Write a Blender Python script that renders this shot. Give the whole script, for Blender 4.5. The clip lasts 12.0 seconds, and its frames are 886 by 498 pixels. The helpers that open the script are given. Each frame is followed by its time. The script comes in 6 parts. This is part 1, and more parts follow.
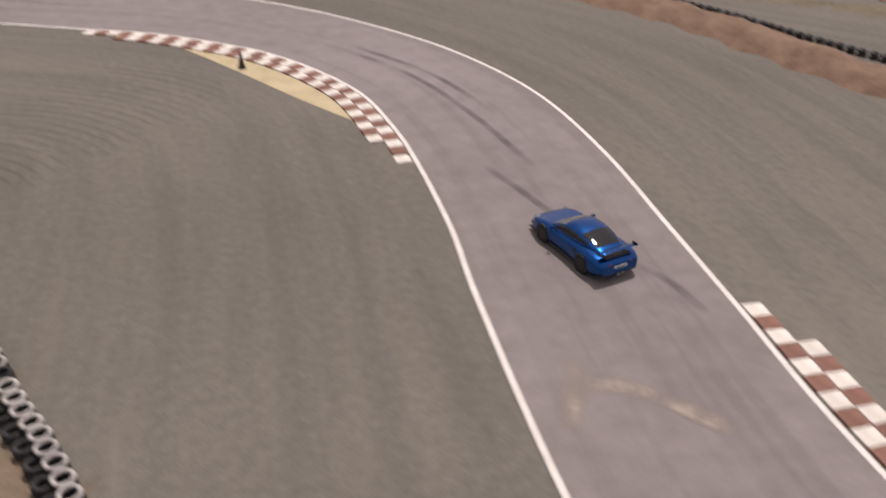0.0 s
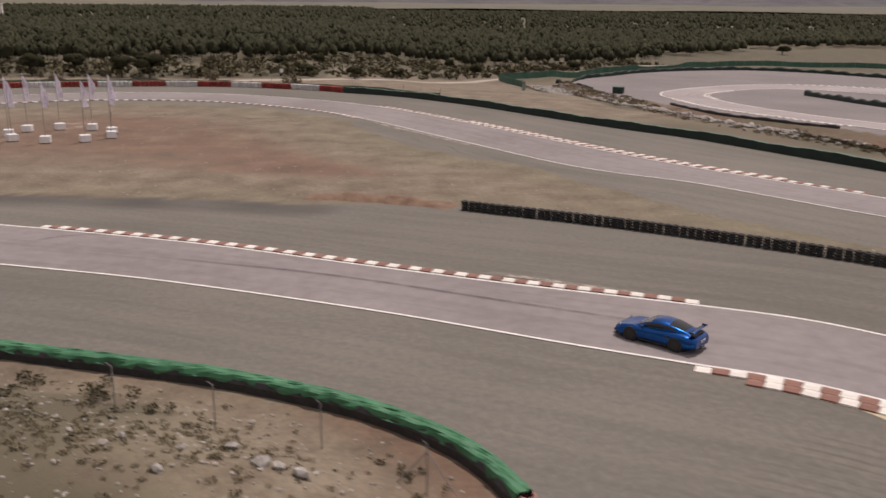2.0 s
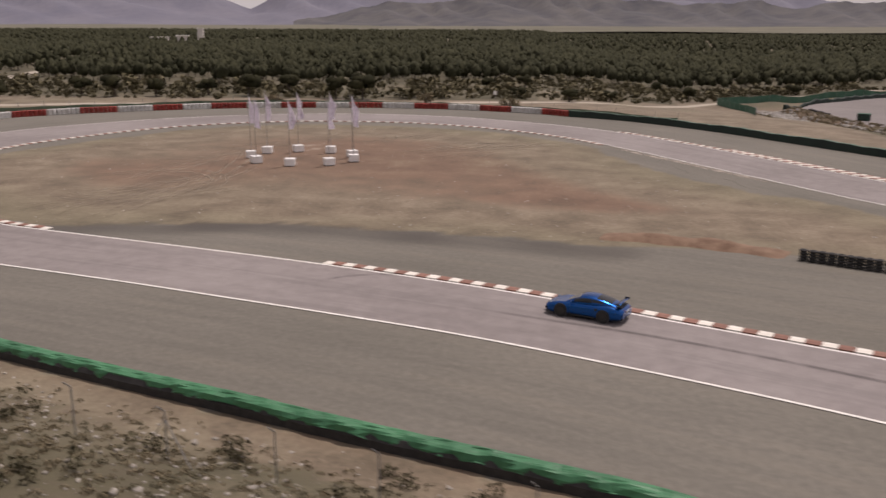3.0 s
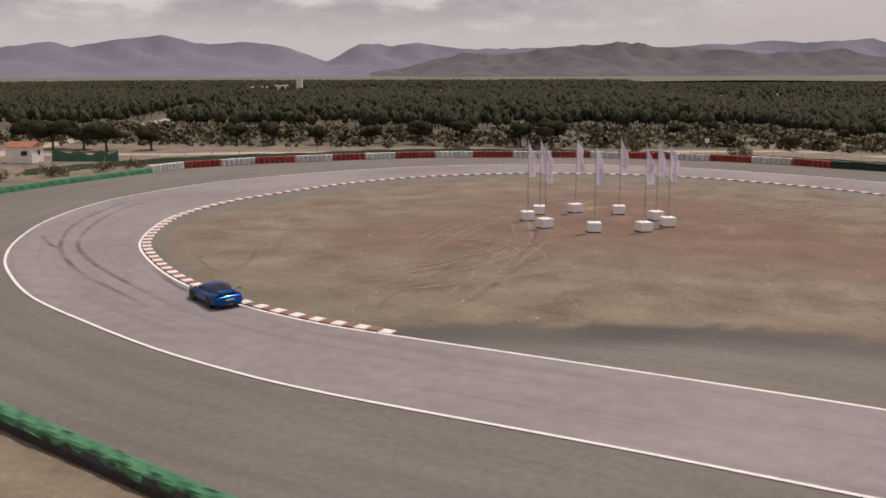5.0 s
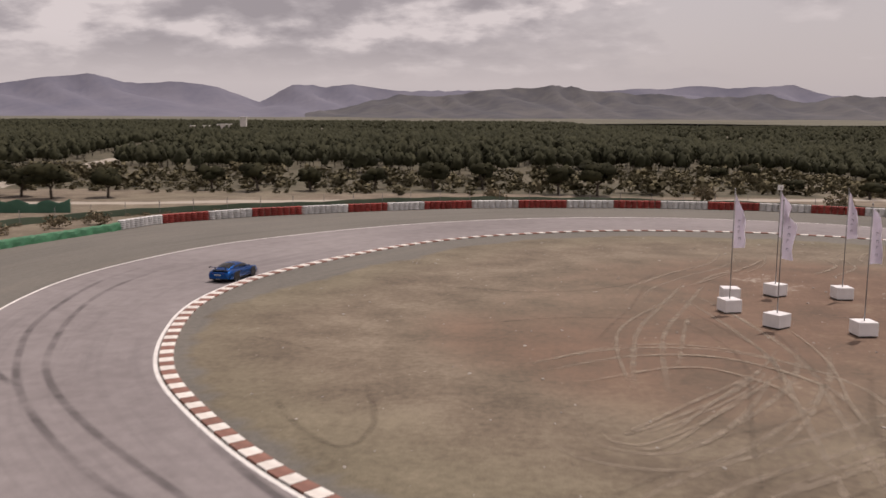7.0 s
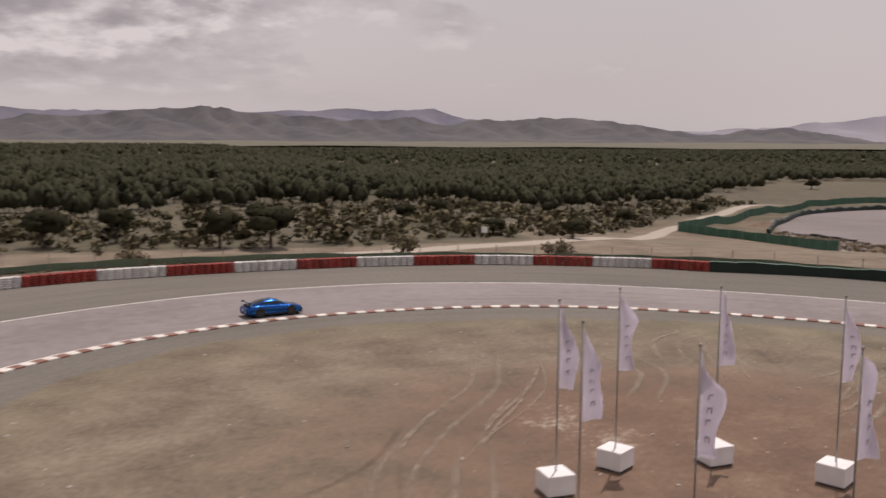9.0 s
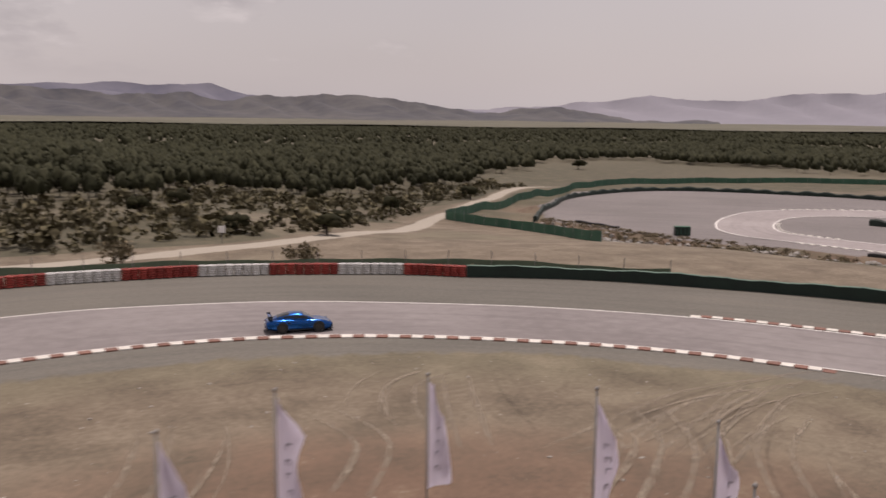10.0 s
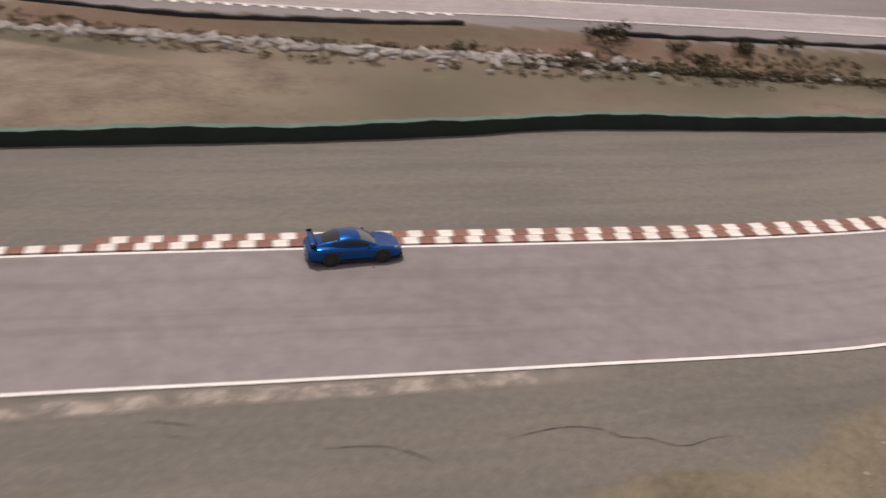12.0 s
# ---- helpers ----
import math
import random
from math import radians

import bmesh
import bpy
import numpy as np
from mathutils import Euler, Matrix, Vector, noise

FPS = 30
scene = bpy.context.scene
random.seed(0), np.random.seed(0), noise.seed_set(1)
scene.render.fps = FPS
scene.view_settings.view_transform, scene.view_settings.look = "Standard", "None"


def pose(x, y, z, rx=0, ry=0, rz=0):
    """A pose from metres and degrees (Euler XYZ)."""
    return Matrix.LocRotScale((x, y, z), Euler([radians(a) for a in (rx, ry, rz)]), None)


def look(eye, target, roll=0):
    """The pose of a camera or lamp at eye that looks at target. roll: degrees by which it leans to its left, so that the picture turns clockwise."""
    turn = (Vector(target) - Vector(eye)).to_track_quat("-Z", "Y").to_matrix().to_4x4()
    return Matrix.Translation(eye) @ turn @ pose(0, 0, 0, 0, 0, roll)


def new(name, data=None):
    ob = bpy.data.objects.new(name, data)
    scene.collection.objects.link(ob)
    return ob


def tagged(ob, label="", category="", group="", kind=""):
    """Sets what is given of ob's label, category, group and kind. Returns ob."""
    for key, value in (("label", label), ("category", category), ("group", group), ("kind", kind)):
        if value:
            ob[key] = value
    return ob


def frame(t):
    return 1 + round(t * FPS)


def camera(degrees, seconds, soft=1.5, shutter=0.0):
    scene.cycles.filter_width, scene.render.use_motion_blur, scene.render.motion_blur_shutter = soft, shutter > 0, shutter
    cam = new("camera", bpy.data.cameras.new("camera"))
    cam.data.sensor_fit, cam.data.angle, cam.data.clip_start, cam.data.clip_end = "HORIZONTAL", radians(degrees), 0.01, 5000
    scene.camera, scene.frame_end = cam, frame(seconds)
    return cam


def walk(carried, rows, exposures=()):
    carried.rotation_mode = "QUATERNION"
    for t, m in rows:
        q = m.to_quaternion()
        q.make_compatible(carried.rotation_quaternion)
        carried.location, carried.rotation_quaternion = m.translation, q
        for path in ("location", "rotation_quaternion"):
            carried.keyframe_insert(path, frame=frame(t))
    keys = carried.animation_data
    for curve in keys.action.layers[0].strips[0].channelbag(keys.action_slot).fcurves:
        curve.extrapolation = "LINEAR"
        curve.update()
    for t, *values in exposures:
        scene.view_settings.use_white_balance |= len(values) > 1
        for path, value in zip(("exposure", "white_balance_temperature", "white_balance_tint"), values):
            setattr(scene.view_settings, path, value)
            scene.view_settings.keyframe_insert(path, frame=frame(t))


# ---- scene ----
WALK = [
    (0, 25.54, -22.35, 17.22, 17.70, 31.08, 0.43), (0.5, 20.58, -16.32, 16.61, 11.91, 22.64, 0.05),
    (1, 15.72, -10.76, 16.67, 6.53, 18.89, 0.02), (1.5, 10.92, -6.67, 17.10, 6.27, 17.30, 0.16),
    (2, 5.62, -2.30, 16.79, 4.64, 15.59, 0.53), (2.5, 0.41, 3.32, 16.08, 0.02, 14.47, 0.12),
    (3, -5.41, 7.94, 15.78, -5.77, 14.20, 0.15), (3.5, -12.56, 12.80, 14.97, -8.32, 14.10, -0.25),
    (5.5, -38.58, 33.74, 13.33, -10.12, 9.45, -0.07), (6, -44.59, 40.25, 12.85, -9.88, 8.37, -0.24),
    (6.5, -48.91, 47.28, 12.19, -8.59, 8.61, -0.05), (8.5, -54.44, 77.97, 12.52, 9.80, 7.00, 0.32),
    (9, -51.6, 85.35, 13.42, 16.19, 6.98, 0.36), (9.5, -48.30, 90.31, 13.72, 23.23, 6.79, 0.61),
    (10, -42.31, 95.72, 14.62, 29.90, 8.33, 0.78), (10.5, -35.73, 99.05, 15.28, 36.86, 11.12, 0.72),
    (11, -27.88, 100.55, 16.77, 48.22, 17.28, 1.32), (11.5, -20.54, 99.40, 19.20, 59.69, 22.79, 2.41),
    (12, -11.26, 100.01, 20.36, 74.06, 27.66, 4.59)]


def aim(x, y, z, heading, tilt, roll):
    """A level camera turned right of north by heading, down by tilt, leaning by roll."""
    return pose(x, y, z, 90 - tilt, 0, -heading) @ pose(0, 0, 0, 0, 0, roll)


cam = camera(52.7, 12.0, soft=1.5, shutter=0.3)
walk(cam, [(r[0], aim(*r[1:])) for r in WALK], exposures=[(0.0, -0.08, 6700, 21), (12.0, -0.08, 6700, 21)])

# ---- light ----
SUN_AZ, SUN_EL = 37.0, 69.0          # degrees east of north, above the horizon


CLOUD_AT = (0.12, 0.1, 3.0)


def make_world():
    w = bpy.data.worlds.new("sky")
    scene.world = w
    w.use_nodes = True
    nt = w.node_tree
    nt.nodes.clear()
    out = nt.nodes.new("ShaderNodeOutputWorld")
    bg = nt.nodes.new("ShaderNodeBackground")
    sky = nt.nodes.new("ShaderNodeTexSky")
    sky.sky_type = "NISHITA"
    sky.sun_disc = False
    sky.sun_elevation, sky.sun_rotation = radians(SUN_EL), radians(SUN_AZ)
    sky.air_density, sky.dust_density = 1.4, 3.5
    co = nt.nodes.new("ShaderNodeTexCoord")
    sep = nt.nodes.new("ShaderNodeSeparateXYZ")
    nt.links.new(co.outputs["Generated"], sep.inputs[0])
    # clouds lie on a flat layer: the direction divided by its height
    zz = math_node(nt, "MAXIMUM", sep.outputs[2], 0.0)
    zz = math_node(nt, "ADD", zz, 0.30)
    u = math_node(nt, "DIVIDE", sep.outputs[0], zz)
    v = math_node(nt, "DIVIDE", sep.outputs[1], zz)
    com = nt.nodes.new("ShaderNodeCombineXYZ")
    nt.links.new(u, com.inputs[0])
    nt.links.new(v, com.inputs[1])
    # heaped clouds in one part of the sky, a smooth high veil over the rest
    def cloud(scale, detail, rough, place):
        off = nt.nodes.new("ShaderNodeVectorMath")
        off.operation = "ADD"
        off.inputs[1].default_value = place
        nt.links.new(com.outputs[0], off.inputs[0])
        n = nt.nodes.new("ShaderNodeTexNoise")
        n.inputs["Scale"].default_value, n.inputs["Detail"].default_value, n.inputs["Roughness"].default_value = scale, detail, rough
        nt.links.new(off.outputs[0], n.inputs["Vector"])
        return n.outputs[0]
    heap = cloud(2.1, 9, 0.55, CLOUD_AT)
    shade = cloud(2.1, 9, 0.55, (CLOUD_AT[0] + 0.03, CLOUD_AT[1] + 0.10, CLOUD_AT[2]))
    wide = cloud(0.35, 3, 0.5, (7.0, 2.0, 1.0))
    base = mix_rgb(nt, 0.78, sky.outputs[0], (7.7, 7.35, 7.3))
    base = mix_rgb(nt, 1.0, base, ramp(nt, wide, [(0.3, (0.90,) * 3), (0.7, (1.08,) * 3)]), "MULTIPLY")
    lit = math_node(nt, "ADD", math_node(nt, "MULTIPLY", math_node(nt, "SUBTRACT", heap, shade), 4.4), 0.48)
    body = ramp(nt, lit, [(0.2, (3.5, 3.33, 3.45)), (0.5, (4.7, 4.5, 4.55)), (0.9, (8.1, 7.75, 7.5))])
    # heaps stand to the north-west
    west = math_node(nt, "MULTIPLY_ADD", sep.outputs[0], -1.6, 0.20)
    cover = ramp(nt, math_node(nt, "ADD", heap, math_node(nt, "MULTIPLY", west, 0.34)), [(0.42, (0,) * 3), (0.55, (1,) * 3)])
    high = ramp(nt, sep.outputs[2], [(0.035, (0,) * 3), (0.085, (1,) * 3)])
    cover = math_node(nt, "MULTIPLY", cover, high)
    col = mix_rgb(nt, math_node(nt, "MULTIPLY", cover, 0.85), base, body)
    nt.links.new(col, bg.inputs[0])
    bg.inputs[1].default_value = 0.085
    nt.links.new(bg.outputs[0], out.inputs[0])
    sun = bpy.data.lights.new("sun", "SUN")
    sun.energy, sun.angle, sun.color = 2.9, radians(0.6), (1.0, 0.94, 0.86)
    so = new("sun", sun)
    a, e = radians(SUN_AZ), radians(SUN_EL)
    d = Vector((math.sin(a) * math.cos(e), math.cos(a) * math.cos(e), math.sin(e)))
    so.matrix_world = look(d * 100, (0, 0, 0))


# ---- node helpers ----
def math_node(nt, op, a, b=None, c=None):
    n = nt.nodes.new("ShaderNodeMath")
    n.operation = op
    for i, x in enumerate((a, b, c)):
        if x is None:
            continue
        if isinstance(x, (int, float)):
            n.inputs[i].default_value = x
        else:
            nt.links.new(x, n.inputs[i])
    return n.outputs[0]


def ramp(nt, fac, stops):
    n = nt.nodes.new("ShaderNodeValToRGB")
    el = n.color_ramp.elements
    while len(el) < len(stops):
        el.new(0.5)
    for e, (p, c) in zip(el, stops):
        e.position, e.color = p, (*c, 1) if len(c) == 3 else c
    nt.links.new(fac, n.inputs[0])
    return n.outputs[0]


def mix_rgb(nt, fac, a, b, blend="MIX"):
    n = nt.nodes.new("ShaderNodeMix")
    n.data_type = "RGBA"
    n.blend_type = blend
    for s, x in ((n.inputs[0], fac), (n.inputs[6], a), (n.inputs[7], b)):
        if isinstance(x, (int, float)):
            s.default_value = x
        elif isinstance(x, tuple):
            s.default_value = (*x, 1) if len(x) == 3 else x
        else:
            nt.links.new(x, s)
    return n.outputs[2]


def noise_tex(nt, scale, detail=4, rough=0.55, stretch=None, vec=None, seed=0.0):
    if vec is None:
        co = nt.nodes.new("ShaderNodeTexCoord")
        vec = co.outputs["Object"]
    if stretch or seed:
        m = nt.nodes.new("ShaderNodeMapping")
        m.inputs["Scale"].default_value = stretch or (1, 1, 1)
        m.inputs["Location"].default_value = (seed, seed * 0.7, 0)
        nt.links.new(vec, m.inputs[0])
        vec = m.outputs[0]
    n = nt.nodes.new("ShaderNodeTexNoise")
    n.inputs["Scale"].default_value, n.inputs["Detail"].default_value = scale, detail
    n.inputs["Roughness"].default_value = rough
    nt.links.new(vec, n.inputs["Vector"])
    return n.outputs[0]


def shader(name, rough=0.8, metal=0.0):
    m = bpy.data.materials.new(name)
    m.use_nodes = True
    nt = m.node_tree
    b = nt.nodes["Principled BSDF"]
    b.inputs["Roughness"].default_value, b.inputs["Metallic"].default_value = rough, metal
    return m, nt, b


def bump(nt, b, height, strength=0.4, dist=0.02):
    n = nt.nodes.new("ShaderNodeBump")
    n.inputs["Strength"].default_value, n.inputs["Distance"].default_value = strength, dist
    nt.links.new(height, n.inputs["Height"])
    nt.links.new(n.outputs[0], b.inputs["Normal"])


def attr(nt, name):
    n = nt.nodes.new("ShaderNodeAttribute")
    n.attribute_name = name
    return n.outputs["Fac"]


def worn(name, c1, c2, scale=3.0, rough=0.8, fine=40.0, metal=0.0, bump_s=0.3, vary=0.0):
    """A surface mottled at two scales between two colours; vary shifts its brightness from object to object."""
    m, nt, b = shader(name, rough, metal)
    a = noise_tex(nt, scale, 5)
    f = noise_tex(nt, fine, 3)
    t = math_node(nt, "ADD", math_node(nt, "MULTIPLY", a, 0.65), math_node(nt, "MULTIPLY", f, 0.35))
    col = ramp(nt, t, [(0.36, c1), (0.64, c2)])
    if vary:
        oi = nt.nodes.new("ShaderNodeObjectInfo")
        k = math_node(nt, "MULTIPLY_ADD", oi.outputs["Random"], vary, 1 - vary / 2)
        col = mix_rgb(nt, 1.0, col, k, "MULTIPLY")
    nt.links.new(col, b.inputs["Base Color"])
    bump(nt, b, f, bump_s, 0.01)
    return m


make_world()

# ---- the plan: edges of the circuit in its driving direction ----
LEFT = [(33, -75), (33.6, -40), (33.26, -17.97), (33.39, -8.3), (34.2, 1.05), (34.89, 6.52), (35.25, 12.86), (35.2, 16.67), (34.71, 21.06), (33.1, 25.26), (30.86, 28.92),
    (28.13, 31.67), (24.79, 34.36), (20.93, 36.41), (15.2, 39.5), (7, 44.2), (-1.2, 48.3), (-9, 51.8), (-16.5, 54.5), (-23.3, 56.8), (-31.4, 59.5), (-41, 62.4),
    (-44.4, 63.5), (-48.2, 65), (-54, 67.9), (-60.3, 71.9), (-67.23, 76.87), (-72.99, 82.73), (-77.19, 88.16), (-81.12, 95.36), (-84.67, 105.09), (-86.24, 115.93), (-85.11, 125.72),
    (-81.45, 136.43), (-75, 145.6), (-69.6, 151.5), (-64, 156.4), (-56, 161.2), (-48, 164.4), (-40, 165.8), (-32.5, 166), (-24, 164.3), (-17.3, 162), (-9, 157.2),
    (-0.8, 151.3), (6.7, 143.8), (12, 136.3), (17, 128), (22.8, 117.6), (29.3, 105.6), (33.7, 97.6), (38.9, 89.2), (44.5, 81.8), (50.4, 74.2), (59.5, 61.6),
    (65.9, 52.6), (70.8, 46.7), (95, 20), (120, -8)]
RIGHT = [(42.3, -75), (42.9, -40), (42, -17.88), (42.07, -8.27), (42.76, -1.41), (43.33, 4.36), (43.92, 10.53), (43.95, 16.91), (43.09, 22), (41.13, 27.5), (38.12, 32.73),
    (34.56, 37.5), (29.84, 42.04), (24.11, 45.1), (13.9, 49.7), (3.4, 54.9), (-3.3, 58.4), (-9.5, 61.2), (-19.4, 65), (-27.4, 67.7), (-36, 70.4), (-43.4, 72.7),
    (-48.06, 74.38), (-53.92, 77.64), (-60.05, 82.61), (-65.4, 88.75), (-69.6, 95.16), (-72.41, 103.12), (-73.69, 111.04), (-72.71, 119.9), (-69.52, 128.22), (-65.6, 136), (-61.6, 141.6),
    (-56.9, 146), (-52.3, 148.9), (-46.5, 151.6), (-41.5, 152.9), (-36, 153.4), (-30.5, 153.3), (-24.5, 152.3), (-18, 149.8), (-12.5, 146.6), (-8, 143.2), (-4.3, 140),
    (0, 135.2), (4.1, 128.8), (8.5, 121.4), (13.2, 112.8), (18.6, 103), (25.2, 91.4), (30.4, 85.2), (36.8, 79.6), (45.4, 68), (52.8, 58.7), (59, 50),
    (65.4, 39.5), (88, 12), (112, -14)]


def spline(pts, step=1.0, closed=False):
    """Points at even steps along a smooth curve through pts."""
    p = np.array(pts, float)
    out = []
    n = len(p)
    for i in range(n - 1):
        p0, p1, p2, p3 = p[max(i - 1, 0)], p[i], p[i + 1], p[min(i + 2, n - 1)]
        k = max(4, int(np.linalg.norm(p2 - p1) / 0.25))
        for t in np.arange(k) / k:
            out.append(0.5 * (2 * p1 + (p2 - p0) * t + (2 * p0 - 5 * p1 + 4 * p2 - p3) * t * t + (3 * p1 - p0 - 3 * p2 + p3) * t ** 3))
    out.append(p[-1])
    out = np.array(out)
    d = np.r_[0, np.cumsum(np.linalg.norm(np.diff(out, axis=0), axis=1))]
    s = np.linspace(0, d[-1], max(2, int(round(d[-1] / step)) + 1))
    return np.stack([np.interp(s, d, out[:, k]) for k in range(out.shape[1])], 1)


def tangents(p):
    t = np.gradient(p, axis=0)
    return t / np.linalg.norm(t, axis=1)[:, None]


def shift(p, d):
    """The curve moved d metres to its left."""
    t = tangents(p)
    return p + d * np.stack([-t[:, 1], t[:, 0]], 1)


def nearest(p, q):
    """For each of the points q the distance to the polyline's points p."""
    out = np.empty(len(q))
    for i in range(0, len(q), 4000):
        out[i:i + 4000] = np.sqrt(((q[i:i + 4000, None, :] - p[None]) ** 2).sum(2)).min(1)
    return out


def inside(poly, q):
    x, y = q[:, 0], q[:, 1]
    c = np.zeros(len(q), bool)
    for (x0, y0), (x1, y1) in zip(poly, np.roll(poly, -1, 0)):
        if y0 == y1:
            continue
        c ^= ((y0 > y) != (y1 > y)) & (x < (x1 - x0) * (y - y0) / (y1 - y0) + x0)
    return c


def between(path, a, b):
    """The stretch of a curve from its point nearest to a to that nearest to b."""
    i = ((path - np.array(a)) ** 2).sum(1).argmin()
    j = ((path - np.array(b)) ** 2).sum(1).argmin()
    return path[min(i, j):max(i, j) + 1]


LINE_L, LINE_R = spline(LEFT, 0.5), spline(RIGHT, 0.5)
# barriers along the run-off
BANK = spline([(24.16, -19.97), (22.86, -9.75), (21.48, -4.05), (19.61, 0.7), (17.66, 6.55), (15.97, 11.15), (14.55, 14.56), (12.45, 19.49), (10.75, 24.48)], 0.5)
TARP = spline([(10.75, 24.48), (9.6, 27.3), (7.9, 29.6), (4.6, 32.4), (-0.9, 35.4), (-6.2, 37.4), (-12.3, 39.6), (-18, 41.8), (-24, 44), (-30.7, 46.6), (-41.5, 51.2),
    (-55.9, 58.32), (-72.18, 67.1), (-88.28, 82.13), (-98.09, 100.03), (-102.24, 117.66), (-100.12, 131.49), (-95.72, 145.98)], 0.5)
FAR = spline([(-95.72, 145.98), (-93.4, 152.3), (-89.3, 156.8), (-85.5, 160.6), (-80.3, 164), (-75, 167.3), (-70.2, 170), (-65.9, 172.2), (-59.7, 174.6), (-53.5, 176), (-47, 177),
    (-40.6, 177.7), (-34, 178), (-28, 177.6), (-21.5, 176.7), (-15.6, 174.9), (-9.8, 172.5), (-4, 169.6), (0.65, 165.93)], 0.5)
DARK = spline([(0.65, 165.93), (8, 161.3), (14.2, 155.4), (22.2, 145.4), (29, 134.6), (35.8, 123.5), (41.6, 115), (46.6, 108.4), (53, 96.4), (57, 89), (63.8, 76.2),
    (68.4, 67), (75.2, 53.4), (95, 28), (125, -8)], 0.5)
TYRES = spline([(13.24, 69.49), (24.86, 62.74), (37.02, 54.01), (43.52, 47.98), (49.67, 40.32)], 0.5)


def smoothstep(x):
    x = np.clip(x, 0, 1)
    return x * x * (3 - 2 * x)


def noise2(x, y, s, seed=0.0):
    """A cheap smooth noise in -1..1 from summed waves."""
    r = np.zeros_like(x)
    rs = np.random.RandomState(int(seed * 10) + 7)
    for k in range(6):
        a, f, ph = rs.uniform(0, 6.28), s * rs.uniform(0.6, 1.9), rs.uniform(0, 6.28)
        r += np.sin((x * math.cos(a) + y * math.sin(a)) * f + ph + 1.5 * np.sin((x * math.sin(a) - y * math.cos(a)) * f * 0.7 + ph))
    return r / 6


# area that is kept level: between the barriers
LEVEL = np.vstack([BANK, TARP, FAR, DARK, [(140, -90), (26, -90)]])
RUBBLE = spline([(49.01, 227.16), (50.65, 202.75), (53.91, 189.89), (53.78, 173.85), (54.14, 157.16), (56.85, 143.19), (59.5, 131.3), (62.2, 120.5), (66, 110), (70.5, 99), (77, 84)], 1.0)
KART_OUT = [(124, 15), (110, 50), (98, 75), (90, 95), (83, 112), (78, 126), (73.6, 141), (69.34, 161.35), (69.38, 182.38), (70.37, 196.46), (75.17, 205.74),
    (89.34, 216.83), (107.5, 222.72), (128.41, 214.15), (146.92, 191.09), (169.63, 147.63), (206.92, 84.05)]
KART_IN = [(133, 19), (119, 54), (107, 79), (98.5, 99), (91.5, 115), (86.3, 128), (81.5, 143), (78.27, 165.21), (78.84, 187.15), (82.96, 198.98), (97.3, 209.19),
    (109.25, 209.59), (119.79, 201.8), (134.07, 185.34), (156.72, 143.69), (193.87, 81.04)]
KART_L, KART_R = spline(KART_OUT, 1.0), spline(KART_IN, 1.0)
KART_AREA = np.vstack([spline([(55.3, 227.15), (56.09, 210.91), (57.96, 195.61), (62.33, 180.34), (63.77, 164.26), (68.2, 148.1), (71.6, 133), (75.8, 118), (81.5, 100), (89, 79), (101, 50),
    (116, 8)], 2.0),
                       [(261.26, 7.87), (262.25, 148.52), (183.79, 167.32), (170.25, 201.84), (159.13, 236.04), (134.59, 277.37), (100.24, 277.28), (70.38, 251.34)]])


def kart_level(y):
    return -0.8 - 2.7 * np.clip((y - 120) / 75, 0, 1)


def terrain(x, y):
    """The ground's height: level within the barriers, a stony bank on one side, falling land and a lower circuit on the other."""
    x, y = np.asarray(x, float), np.asarray(y, float)
    q = np.stack([x.ravel(), y.ravel()], 1)
    z = -5 * smoothstep((q[:, 0] + 15) / 60) * smoothstep((q[:, 1] - 165) / 70)
    near = (abs(q[:, 0]) < 420) & (q[:, 1] > -200) & (q[:, 1] < 420)
    qs = q[near]
    lev = inside(LEVEL[::3], qs)
    d = nearest(np.vstack([BANK, TARP, FAR, DARK])[::4], qs)
    d[lev] = 0
    h = np.zeros(len(qs))
    bank_side = (~lev) & (qs[:, 0] < 40) & (qs[:, 1] < 120)
    rise = smoothstep((d - 1.8) / 8)
    h += np.where(bank_side, (1.8 + 0.3 * noise2(qs[:, 0], qs[:, 1], 0.35, 1)) * rise, 0)
    kart = inside(KART_AREA, qs)
    dk = np.where(kart, 0, nearest(KART_AREA, qs))
    near_k = smoothstep(1 - dk / 45)
    step = d / (d + dk + 1e-6)
    ditch = 1.3 * smoothstep(dk / 5) * smoothstep((16 - dk) / 9) * smoothstep((d - 1.5) / 6)
    low = z[near] * (1 - near_k) + near_k * kart_level(qs[:, 1]) * smoothstep(step)
    east = (~lev) & ~bank_side
    h += np.where(east, low * smoothstep(d / 6) - near_k * ditch, 0)
    h += np.where(east & ~kart, 0.25 * noise2(qs[:, 0], qs[:, 1], 0.12, 2) * smoothstep((d - 6) / 20), 0)
    h = np.where(kart, kart_level(qs[:, 1]), h)
    z[near] = h
    return z.reshape(x.shape)


GX, GY = np.arange(-180.0, 271.0), np.arange(-100.0, 341.0)
HEIGHTS = terrain(*np.meshgrid(GX, GY))
ENCLOSED = inside(LEVEL[::3], np.stack([a.ravel() for a in np.meshgrid(GX, GY)], 1)).reshape(HEIGHTS.shape)


def enclosed(x, y):
    """Whether a place lies between the barriers."""
    return bool(ENCLOSED[int(np.clip(round(y - GY[0]), 0, len(GY) - 1)), int(np.clip(round(x - GX[0]), 0, len(GX) - 1))])


